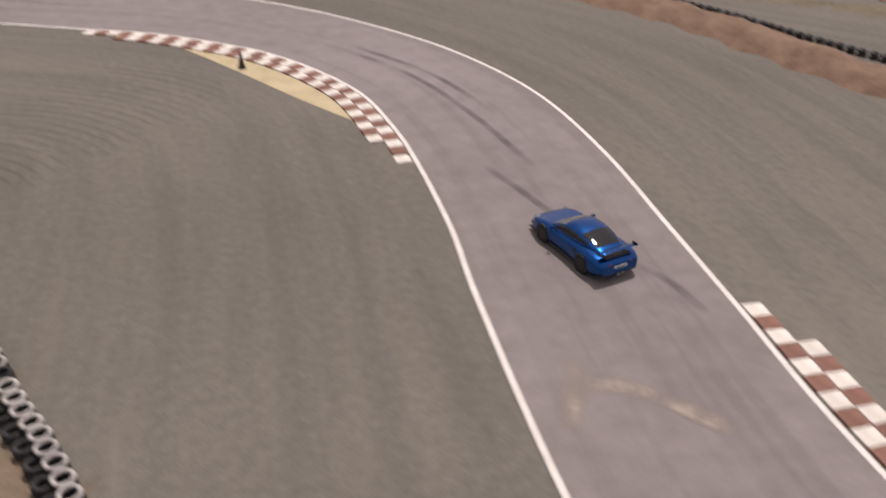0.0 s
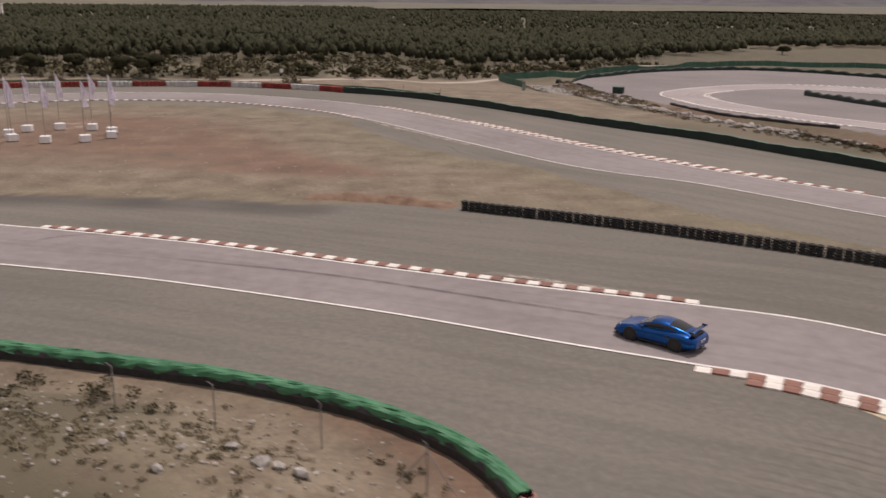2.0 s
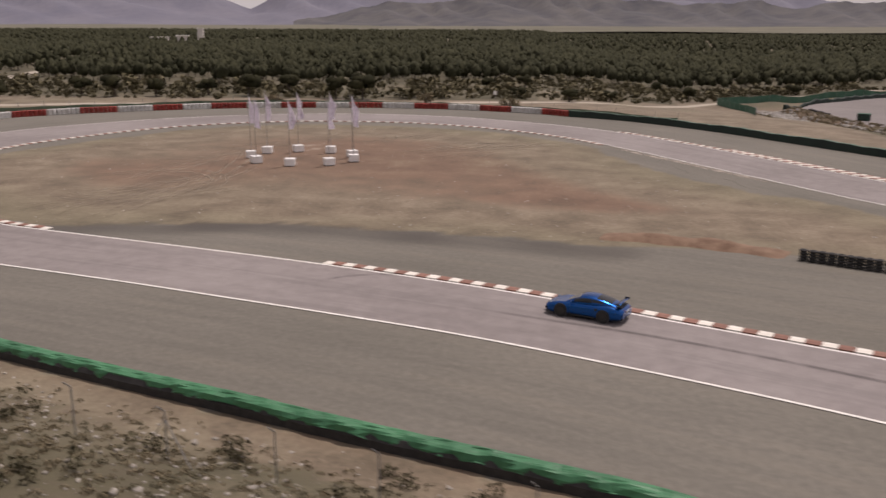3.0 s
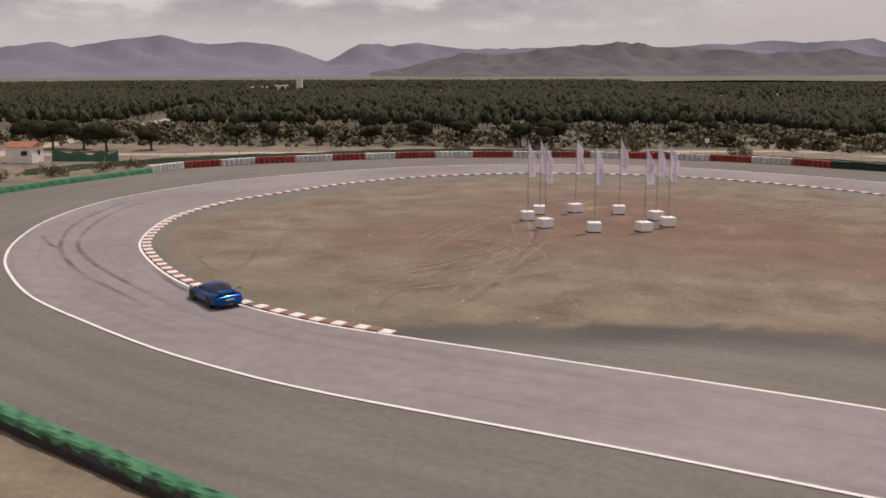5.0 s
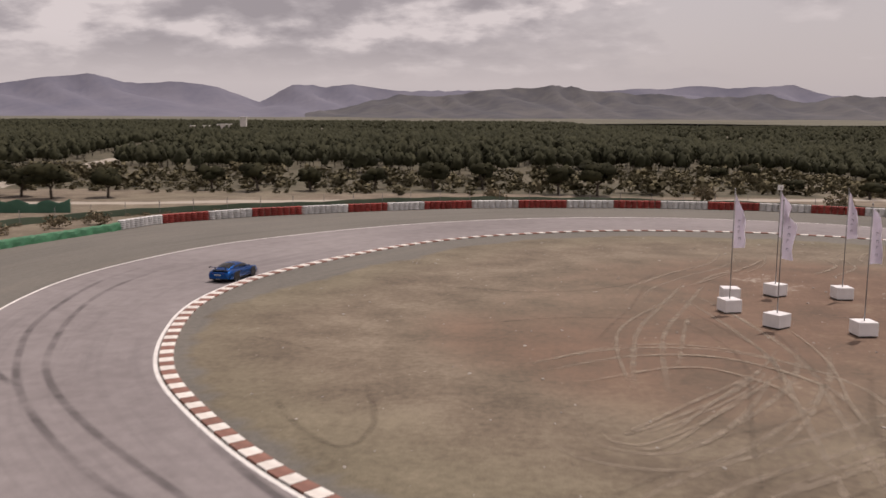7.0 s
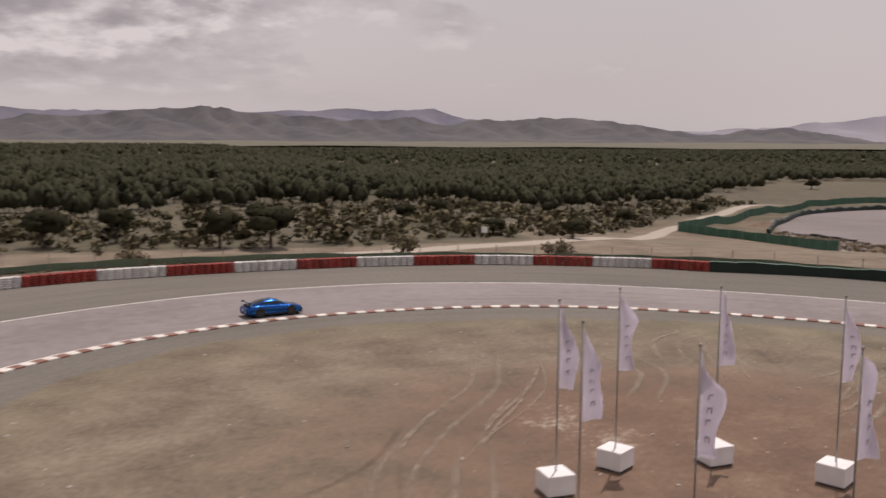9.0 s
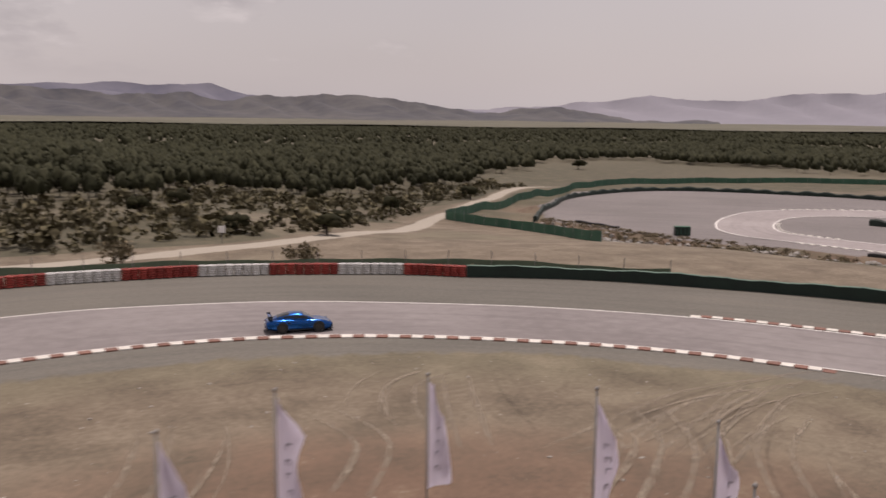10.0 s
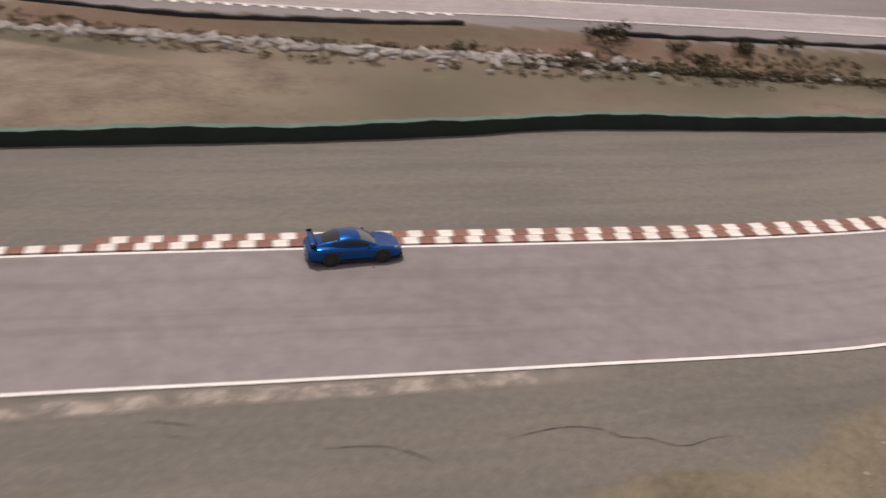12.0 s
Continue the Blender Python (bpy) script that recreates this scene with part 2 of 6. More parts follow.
def height(x, y):
    """The ground's height at places, read between the points of a one-metre table; beyond it the falling plain."""
    x, y = np.asarray(x, float), np.asarray(y, float)
    far = -5 * smoothstep((x + 15) / 60) * smoothstep((y - 165) / 70)
    u, v = np.clip(x - GX[0], 0, len(GX) - 1.001), np.clip(y - GY[0], 0, len(GY) - 1.001)
    i, j = u.astype(int), v.astype(int)
    a, b = u - i, v - j
    t = HEIGHTS[j, i] * (1 - a) * (1 - b) + HEIGHTS[j, i + 1] * a * (1 - b) + HEIGHTS[j + 1, i] * (1 - a) * b + HEIGHTS[j + 1, i + 1] * a * b
    ok = (x > GX[0]) & (x < GX[-1] - 1) & (y > GY[0]) & (y < GY[-1] - 1)
    return np.where(ok, t, far)


def grid_axis(lo, hi, step, far_lo, far_hi):
    core = np.arange(lo, hi + step / 2, step)
    out, s, v = [], step, lo
    while v > far_lo:
        s *= 1.22
        v -= s
        out.append(v)
    out2, s, v = [], step, hi
    while v < far_hi:
        s *= 1.22
        v += s
        out2.append(v)
    return np.r_[out[::-1], core, out2]


def mesh_from(name, verts, faces, mat, parent=None, smooth=False):
    me = bpy.data.meshes.new(name)
    me.from_pydata([tuple(v) for v in verts], [], [tuple(f) for f in faces])
    me.materials.append(mat)
    if smooth:
        me.polygons.foreach_set("use_smooth", [True] * len(me.polygons))
    me.update()
    ob = new(name, me)
    if parent:
        ob.parent = parent
    return ob


def part(name, bm, material, parent=None, label="", smooth=False):
    me = bpy.data.meshes.new(name)
    if smooth:
        for f in bm.faces:
            f.smooth = True
    bm.to_mesh(me)
    bm.free()
    me.materials.append(material)
    ob = new(name, me)
    if parent:
        ob.parent = parent
    if label:
        ob["label"] = label
    return ob


def ribbon(a, b, za=0.0, zb=0.0):
    """Quads between two curves of equal count."""
    n = len(a)
    v = [(p[0], p[1], za) for p in a] + [(p[0], p[1], zb) for p in b]
    f = [(i, n + i, n + i + 1, i + 1) for i in range(n - 1)]
    return v, f

# ---- materials ----
ASPH_TRACK = None


def make_ground_material():
    """Earth, gravel and asphalt run-off in one sheet, told apart by the masks of the plan."""
    m, nt, b = shader("ground", 0.95)
    n_big = noise_tex(nt, 0.035, 5)
    n_mid = noise_tex(nt, 0.22, 6, 0.62)
    n_fine = noise_tex(nt, 2.6, 5, 0.65)
    n_grit = noise_tex(nt, 14.0, 3, 0.7)
    t = math_node(nt, "ADD", math_node(nt, "MULTIPLY", n_mid, 0.6), math_node(nt, "MULTIPLY", n_fine, 0.4))
    sand = ramp(nt, t, [(0.37, (0.108, 0.085, 0.058)), (0.50, (0.170, 0.134, 0.093)), (0.63, (0.250, 0.206, 0.150))])
    red = ramp(nt, t, [(0.36, (0.108, 0.067, 0.044)), (0.62, (0.200, 0.130, 0.088))])
    scrub = ramp(nt, t, [(0.34, (0.050, 0.046, 0.026)), (0.50, (0.088, 0.078, 0.046)), (0.66, (0.150, 0.125, 0.082))])
    grass = ramp(nt, t, [(0.36, (0.112, 0.097, 0.062)), (0.50, (0.160, 0.137, 0.090)), (0.64, (0.222, 0.188, 0.128))])
    asph = ramp(nt, math_node(nt, "ADD", math_node(nt, "MULTIPLY", n_big, 0.5), math_node(nt, "MULTIPLY", n_fine, 0.5)),
                [(0.36, (0.119, 0.111, 0.092)), (0.52, (0.150, 0.140, 0.119)), (0.68, (0.190, 0.176, 0.149))])
    pale = (0.37, 0.33, 0.27)
    # streaks on the run-off, parallel to the track
    com = nt.nodes.new("ShaderNodeCombineXYZ")
    sxyz = nt.nodes.new("ShaderNodeSeparateXYZ")
    nt.links.new(nt.nodes.new("ShaderNodeTexCoord").outputs["Object"], sxyz.inputs[0])
    nt.links.new(math_node(nt, "MULTIPLY", attr(nt, "offside"), 0.75), com.inputs[0])
    nt.links.new(math_node(nt, "MULTIPLY", sxyz.outputs[0], 0.05), com.inputs[1])
    nt.links.new(math_node(nt, "MULTIPLY", sxyz.outputs[1], 0.05), com.inputs[2])
    n_str = noise_tex(nt, 1.0, 6, 0.66, vec=com.outputs[0])
    asph = mix_rgb(nt, 1.0, asph, ramp(nt, n_str, [(0.34, (0.88, 0.88, 0.88)), (0.50, (1.0, 1.0, 1.0)), (0.66, (1.11, 1.09, 1.07))]), "MULTIPLY")

    def mask(name, lo=0.4, hi=0.6, amp=0.7):
        a = attr(nt, name)
        k = math_node(nt, "ADD", a, math_node(nt, "MULTIPLY", math_node(nt, "SUBTRACT", t, 0.5), amp))
        r = ramp(nt, k, [(lo, (0,) * 3), (hi, (1,) * 3)])
        return r
    col = mix_rgb(nt, mask("reddish", 0.35, 0.8, 1.6), sand, red)
    col = mix_rgb(nt, mask("grassy", 0.35, 0.75, 1.6), col, grass)
    col = mix_rgb(nt, mask("scrubby", 0.35, 0.75, 1.8), col, scrub)
    col = mix_rgb(nt, mask("pale", 0.5, 0.62, 1.2), col, pale)
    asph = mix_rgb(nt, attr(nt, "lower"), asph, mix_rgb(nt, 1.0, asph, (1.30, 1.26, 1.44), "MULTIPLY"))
    col = mix_rgb(nt, mask("asphalt", 0.35, 0.65, 0.9), col, asph)
    dust = math_node(nt, "MULTIPLY", attr(nt, "rubber"), 0.82)
    col = mix_rgb(nt, dust, col, (0.056, 0.049, 0.043))
    grit = ramp(nt, n_grit, [(0.3, (0.82,) * 3), (0.7, (1.15,) * 3)])
    col = mix_rgb(nt, 1.0, col, grit, "MULTIPLY")
    nt.links.new(col, b.inputs["Base Color"])
    bump(nt, b, n_grit, 0.25, 0.02)
    return m


def make_track_material(name="track_asphalt", gain=1.0):
    m, nt, b = shader(name, 0.82)
    n1 = noise_tex(nt, 0.06, 5)
    n2 = noise_tex(nt, 0.9, 5, 0.6)
    n3 = noise_tex(nt, 22.0, 3, 0.7)
    t = math_node(nt, "ADD", math_node(nt, "MULTIPLY", n1, 0.55), math_node(nt, "MULTIPLY", n2, 0.45))
    col = ramp(nt, t, [(0.36, (0.180, 0.158, 0.153)), (0.5, (0.222, 0.197, 0.192)), (0.64, (0.262, 0.235, 0.228))])
    # rubber laid along the driving line, in streaks that follow the track
    across, along = attr(nt, "across"), attr(nt, "along")
    com = nt.nodes.new("ShaderNodeCombineXYZ")
    nt.links.new(math_node(nt, "MULTIPLY", across, 9.0), com.inputs[0])
    nt.links.new(math_node(nt, "MULTIPLY", along, 0.035), com.inputs[1])
    st = noise_tex(nt, 1.0, 4, 0.6, vec=com.outputs[0])
    streak = ramp(nt, st, [(0.50, (0,) * 3), (0.64, (1,) * 3)])
    k = math_node(nt, "MULTIPLY", streak, 0.26)
    col = mix_rgb(nt, k, col, (0.105, 0.094, 0.092))
    grit = ramp(nt, n3, [(0.3, (0.88 * gain,) * 3), (0.7, (1.1 * gain,) * 3)])
    col = mix_rgb(nt, 1.0, col, grit, "MULTIPLY")
    nt.links.new(col, b.inputs["Base Color"])
    bump(nt, b, n3, 0.25, 0.01)
    return m


M_GROUND = make_ground_material()
M_TRACK = make_track_material()
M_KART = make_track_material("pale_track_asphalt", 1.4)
M_WHITE = worn("line_paint", (0.62, 0.60, 0.56), (0.80, 0.78, 0.74), 1.2, 0.7)
M_KERB_W = worn("kerb_white", (0.60, 0.56, 0.50), (0.80, 0.77, 0.71), 1.5, 0.75, vary=0.12)
M_KERB_R = worn("kerb_red", (0.175, 0.082, 0.060), (0.27, 0.135, 0.10), 1.5, 0.8, vary=0.25)
M_SAND_Y = worn("yellow_gravel", (0.43, 0.36, 0.22), (0.57, 0.49, 0.32), 0.8, 0.95)
M_RUBBER = worn("tyre_rubber", (0.012, 0.012, 0.013), (0.035, 0.033, 0.032), 4.0, 0.75, vary=0.5)
M_TYRE_W = worn("tyre_white_paint", (0.50, 0.49, 0.47), (0.74, 0.73, 0.71), 2.0, 0.7, vary=0.25)
M_TYRE_D = worn("tyre_dusty_paint", (0.30, 0.285, 0.27), (0.52, 0.50, 0.48), 2.0, 0.8, vary=0.3)
M_TYRE_F = worn("tyre_faded_red", (0.25, 0.10, 0.08), (0.42, 0.24, 0.20), 2.0, 0.8, vary=0.35)
M_TYRE_R = worn("tyre_red_paint", (0.24, 0.030, 0.022), (0.36, 0.055, 0.04), 2.0, 0.6, vary=0.35)
M_TARP = worn("green_tarpaulin", (0.022, 0.115, 0.050), (0.050, 0.205, 0.095), 0.7, 0.55, fine=6.0, bump_s=0.6)
M_BELT = worn("dark_green_belt", (0.004, 0.013, 0.009), (0.009, 0.026, 0.018), 0.5, 0.7, fine=5.0)
M_LIP = worn("pale_green_edge", (0.05, 0.105, 0.078), (0.095, 0.165, 0.125), 0.7, 0.7)
M_MESHGREEN = worn("green_screen", (0.035, 0.10, 0.065), (0.06, 0.15, 0.10), 0.4, 0.85)
M_MESHPALE = worn("weathered_green_screen", (0.085, 0.125, 0.085), (0.13, 0.17, 0.115), 0.4, 0.9)
M_STEEL = worn("galvanised_steel", (0.20, 0.20, 0.20), (0.34, 0.33, 0.32), 3.0, 0.5, metal=0.5)
M_RUST = worn("rusty_steel", (0.10, 0.045, 0.025), (0.20, 0.09, 0.05), 3.0, 0.85)
M_BOXWHITE = worn("white_board", (0.70, 0.69, 0.68), (0.83, 0.82, 0.81), 1.0, 0.6, vary=0.05)


def cloth():
    """Thin flag cloth that lets light through."""
    m, nt, b = shader("white_flag_cloth", 0.85)
    col = ramp(nt, noise_tex(nt, 1.0, 4), [(0.3, (0.74, 0.70, 0.78)), (0.7, (0.84, 0.80, 0.87))])
    nt.links.new(col, b.inputs["Base Color"])
    tl = nt.nodes.new("ShaderNodeBsdfTranslucent")
    nt.links.new(col, tl.inputs[0])
    mx = nt.nodes.new("ShaderNodeMixShader")
    mx.inputs[0].default_value = 0.5
    nt.links.new(b.outputs[0], mx.inputs[1])
    nt.links.new(tl.outputs[0], mx.inputs[2])
    nt.links.new(mx.outputs[0], nt.nodes["Material Output"].inputs[0])
    return m


M_FLAG = cloth()
M_PRINT = worn("dark_print", (0.30, 0.28, 0.34), (0.40, 0.38, 0.44), 3.0, 0.8)
M_ROCK = worn("pale_limestone", (0.20, 0.188, 0.170), (0.44, 0.415, 0.38), 1.3, 0.95, vary=0.3)
M_PEBBLE = worn("pale_stones", (0.21, 0.192, 0.165), (0.43, 0.40, 0.355), 1.3, 0.95, vary=0.3)
M_ROOFTILE = worn("clay_roof", (0.25, 0.09, 0.05), (0.36, 0.15, 0.09), 1.5, 0.9)
M_PLASTER = worn("white_plaster", (0.62, 0.58, 0.54), (0.76, 0.72, 0.68), 0.8, 0.85)
M_DARKGAP = worn("dark_opening_and_shade", (0.01, 0.01, 0.011), (0.02, 0.02, 0.021), 3.0, 0.5)
M_BARK = worn("bark", (0.045, 0.035, 0.027), (0.10, 0.078, 0.058), 3.0, 0.95)
M_PLASTIC = worn("dark_plastic", (0.02, 0.02, 0.019), (0.05, 0.05, 0.045), 3.0, 0.6)


def leaf_material(name, dark, light):
    m, nt, b = shader(name, 0.9)
    b.inputs["Specular IOR Level"].default_value = 0.12
    g = nt.nodes.new("ShaderNodeNewGeometry")
    n = noise_tex(nt, 0.06, 3)
    t = math_node(nt, "ADD", math_node(nt, "MULTIPLY", g.outputs["Random Per Island"], 0.4), math_node(nt, "MULTIPLY", n, 0.7))
    nt.links.new(ramp(nt, t, [(0.2, dark), (0.85, light)]), b.inputs["Base Color"])
    return m


M_OAK = leaf_material("oak_leaves", (0.014, 0.015, 0.007), (0.040, 0.038, 0.018))
M_PINE = leaf_material("pine_crowns", (0.027, 0.029, 0.016), (0.052, 0.052, 0.029))
M_SHRUB = leaf_material("dry_shrub", (0.082, 0.075, 0.043), (0.175, 0.152, 0.092))
M_BUSH = leaf_material("low_bushes", (0.070, 0.064, 0.038), (0.15, 0.132, 0.082))
M_WEED = leaf_material("verge_weeds", (0.14, 0.118, 0.07), (0.30, 0.245, 0.16))

# ---- ground ----
INFIELD = np.vstack([spline([(-43.69, 73.93), (-38.5, 74.3), (-33.6, 76), (-25.5, 76.5), (-16.2, 75.6), (-7, 73.8), (-0.4, 72), (5, 72), (12.94, 71.09), (24.86, 64.24), (37.03, 55.51),
    (44.12, 49.18), (50.48, 41.63), (57.27, 36.14), (74.61, 22.9), (109.96, -7.05)], 1.0),
                     spline([(109.96, -7.05), (75.62, 23.85), (51.2, 44.97), (43.87, 53.75), (37.9, 61.16), (31.77, 70.18), (26.59, 78.94), (21.47, 89.73), (12.52, 99.47), (6.91, 110.02), (3.57, 118.42), (2.65, 125.68), (-3.41, 133.39), (-8.57, 139.35), (-14.55, 142.77),
                             (-22.2, 146.37), (-31.51, 147.95), (-42.04, 148.23), (-49.16, 145.07), (-55.34, 141.18), (-60.18, 134.11), (-64.55, 126.66), (-67.71, 118.88), (-70.89, 111.03),
                             (-70.51, 103.12), (-68.1, 96.16), (-64.1, 89.75), (-59.05, 83.6), (-52.92, 78.64), (-47.76, 75.48)], 1.0)])


def make_ground():
    xs = grid_axis(-170, 175, 1.1, -4600, 4600)
    ys = grid_axis(-45, 300, 1.1, -4600, 4600)
    X, Y = np.meshgrid(xs, ys)
    q = np.stack([X.ravel(), Y.ravel()], 1)
    Z = height(X, Y).ravel()
    nx, ny = len(xs), len(ys)
    near = (q[:, 0] > -175) & (q[:, 0] < 245) & (q[:, 1] > -95) & (q[:, 1] < 305)
    asphalt, reddish, grassy, pale, rubber, scrubby = (np.zeros(len(q)) for _ in range(6))
    n = q[near]
    lev = inside(LEVEL[::2], n)
    inf = inside(INFIELD, n)
    d_inf = nearest(INFIELD[::2], n)
    sd = np.where(inf, d_inf, -d_inf)                 # metres inside the infield
    a = lev * smoothstep(0.5 - sd / 5.0 + 0.25 * noise2(n[:, 0], n[:, 1], 0.3, 3))
    kart = inside(KART_AREA, n)
    a = np.maximum(a, kart * 1.0)
    asphalt[near] = a
    lower = np.zeros(len(q))
    lower[near] = kart * 1.0
    dk = nearest(KART_AREA, n)
    reddish[near] = np.clip(inf * smoothstep((sd - 7) / 9) * (0.55 + 0.6 * noise2(n[:, 0], n[:, 1], 0.09, 4)), 0, 1)
    bank = (~lev) & (~kart) & (n[:, 1] < 120) & (n[:, 0] < 40)
    d_bar = nearest(np.vstack([TARP, DARK])[::4], n)
    reddish[near] += (~lev) * (0.55 * smoothstep(1 - d_bar / 4.0) + 1.1 * smoothstep(1 - abs(dk - 4.0) / 8.0) * (n[:, 0] > 40))
    grassy[near] = np.where(lev, 0.33 + 0.35 * smoothstep(1 - sd / 9), np.where(bank, 0.25, 0.42)) + 0.35 * noise2(n[:, 0], n[:, 1], 0.08, 5) - 0.2 * kart
    far_n = (n[:, 1] > 196) & ~kart & ~lev & ((n[:, 0] < 30) | (n[:, 1] > 262))
    grassy[near] += far_n * 0.45
    pale[near] = np.clip(bank * (0.16 + 0.3 * noise2(n[:, 0], n[:, 1], 0.3, 6)), 0, 1)
    reddish[near] += bank * smoothstep((n[:, 0] - 1) / 6) * 0.42
    grassy[near] += bank * smoothstep((4 - n[:, 0]) / 8) * (0.35 * np.exp(-((d_bar - 8) / 4.5) ** 2) + 0.1)
    pale[near] = np.maximum(pale[near], inf * smoothstep((sd - 6) / 8) * (0.31 + 0.16 * noise2(n[:, 0], n[:, 1], 0.12, 14)))
    scrubby[near] = far_n * (0.85 + 0.5 * noise2(n[:, 0], n[:, 1], 0.07, 15)) + bank * smoothstep((4 - n[:, 0]) / 8) * (d_bar > 3) * (0.85 * np.exp(-((d_bar - 10) / 6.5) ** 2) + 0.75 * noise2(n[:, 0], n[:, 1], 0.22, 16))
    scrubby[near] += (~lev) * (~kart) * (n[:, 0] > 30) * (n[:, 1] < 262) * (0.52 + 0.5 * noise2(n[:, 0], n[:, 1], 0.15, 17)) * (d_bar > 2.5)
    # dusty tracks through the infield and the dirt road behind the fence
    road = spline([(-169.44, 168.18), (-119.3, 171.91), (-79.37, 182.52), (-54.29, 185.79), (-38.87, 187.84), (-19.48, 191.55), (-0.5, 199.64), (20.45, 218.34), (36.61, 237.71), (57.66, 258.35), (110, 305), (180, 318)], 1.0)
    d_road = nearest(road, n)
    pale[near] = np.maximum(pale[near], 0.85 * smoothstep(1.35 - d_road / 2.6))
    grassy[near] *= 1 - smoothstep(1.3 - d_road / 4)
    scrubby[near] *= 1 - smoothstep(1.2 - d_road / 4)
    lane = spline([(-135, 162), (-140, 182), (-155, 247), (-170, 300)], 1.0)
    d_lane = nearest(lane, n)
    pale[near] = np.maximum(pale[near], 0.85 * smoothstep(1.4 - d_lane / 3))
    # bare field in front of the upper circuit
    fld = (n[:, 0] > -5) & (n[:, 0] < 52) & (n[:, 1] > 130) & (n[:, 1] < 235) & ~lev & ~kart
    grassy[near] *= np.where(fld, 0.8, 1)
    scrubby[near] *= np.where(fld & (n[:, 0] < 46), 0.35, 1)
    # dark rubbered sweep on the run-off beside the infield
    sweep = spline([(-42, 73.4), (-36, 74.2), (-30, 75.3), (-25.5, 75.4), (-16, 74.2), (-7, 72.2), (0, 70.6)], 1.0)
    d_sweep = nearest(sweep, n)
    rubber[near] = lev * (a > 0.3) * smoothstep(1.5 - d_sweep / 2.6) * np.clip(0.80 + 0.5 * noise2(n[:, 0], n[:, 1], 0.35, 19) - 0.07 * d_sweep, 0, 1)
    offside = np.zeros(len(q))
    offside[near] = nearest(np.vstack([LINE_L, LINE_R])[::4], n)
    far = ~near
    scrubby[far] = 0.7 + 0.4 * noise2(q[far, 0], q[far, 1], 0.015, 18)
    grassy[far] = 0.85 + 0.3 * noise2(q[far, 0], q[far, 1], 0.02, 8)
    verts = np.c_[q, Z]
    idx = np.arange(nx * ny).reshape(ny, nx)
    faces = np.stack([idx[:-1, :-1], idx[:-1, 1:], idx[1:, 1:], idx[1:, :-1]], -1).reshape(-1, 4)
    ob = mesh_from("ground", verts.tolist(), faces.tolist(), M_GROUND, smooth=True)
    for name, v in (("asphalt", asphalt), ("reddish", reddish), ("grassy", grassy), ("pale", pale), ("rubber", rubber), ("scrubby", scrubby), ("lower", lower), ("offside", offside)):
        at = ob.data.attributes.new(name, "FLOAT", "POINT")
        at.data.foreach_set("value", np.clip(v, 0, 1.2 if name != "offside" else 500.0).astype(np.float32))
    tagged(ob, "dry sandy ground with grey asphalt run-off areas", "ground", kind="structure")


def match(a, b):
    """For each point of curve a the next point along curve b, never going back."""
    out, j = [], 0
    for p in a:
        best = j
        w = b[j:j + 60]
        best = j + ((w - p) ** 2).sum(1).argmin()
        j = best
        out.append(b[j])
    return np.array(out)


def road_surface(name, left, right, z, label, low=False):
    r = match(left, right)
    n = len(left)
    cols = 9
    verts, acr, alo = [], [], []
    s = np.r_[0, np.cumsum(np.linalg.norm(np.diff(left, axis=0), axis=1))]
    for i in range(n):
        for k in range(cols):
            t = k / (cols - 1)
            p = left[i] * (1 - t) + r[i] * t
            verts.append((p[0], p[1], z + (kart_level(p[1]) if low else 0.0)))
            acr.append(t)
            alo.append(s[i])
    faces = [(i * cols + k, i * cols + k + 1, (i + 1) * cols + k + 1, (i + 1) * cols + k) for i in range(n - 1) for k in range(cols - 1)]
    ob = mesh_from(name, verts, faces, M_KART if low else M_TRACK)
    for nm, v in (("across", acr), ("along", alo)):
        at = ob.data.attributes.new(nm, "FLOAT", "POINT")
        at.data.foreach_set("value", np.array(v, np.float32))
    bm = bmesh.new()
    bm.from_mesh(ob.data)
    bm.faces.ensure_lookup_table()
    if bm.faces[0].normal.z < 0:
        bmesh.ops.reverse_faces(bm, faces=bm.faces)
    bm.to_mesh(ob.data)
    bm.free()
    return tagged(ob, label, "road", kind="structure")


def painted_line(name, path, width, z, label="white painted edge line on the asphalt", low=False):
    v, f = ribbon(shift(path, width / 2), shift(path, -width / 2), z, z)
    if low:
        v = [(a, b, c + float(kart_level(b))) for a, b, c in v]
    ob = mesh_from(name, v, [(a, b, c, d) for a, b, c, d in f], M_WHITE)
    return tagged(ob, label, "road marking", kind="structure")


make_ground()
road_surface("road_circuit", LINE_L, LINE_R, 0.03, "lilac-grey asphalt racing track with rubber streaks")
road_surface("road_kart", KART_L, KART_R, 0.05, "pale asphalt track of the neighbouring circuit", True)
painted_line("edge_line_left", shift(LINE_L, -0.12), 0.2, 0.034)
painted_line("edge_line_right", shift(LINE_R, 0.12), 0.2, 0.034)
painted_line("kart_line_outer", shift(KART_L, -0.3), 0.3, 0.055, low=True)
painted_line("kart_line_inner", shift(KART_R, 0.3), 0.3, 0.055, low=True)

# ---- kerbs ----
def kerb_block_mesh(name, mat, length, width, hgt):
    bm = bmesh.new()
    x, y = length / 2 - 0.008, width / 2 - 0.004
    c = 0.015
    vs = [bm.verts.new(p) for p in ((-x, -y, 0), (x, -y, 0), (x, y, 0), (-x, y, 0),
                                    (-x + c, -y + c, hgt), (x - c, -y + c, hgt), (x - c, y - c, hgt), (-x + c, y - c, hgt))]
    for f in ((4, 5, 6, 7), (0, 1, 5, 4), (1, 2, 6, 5), (2, 3, 7, 6), (3, 0, 4, 7)):
        bm.faces.new([vs[i] for i in f])
    me = bpy.data.meshes.new(name)
    bm.to_mesh(me)
    bm.free()
    me.materials.append(mat)
    return me


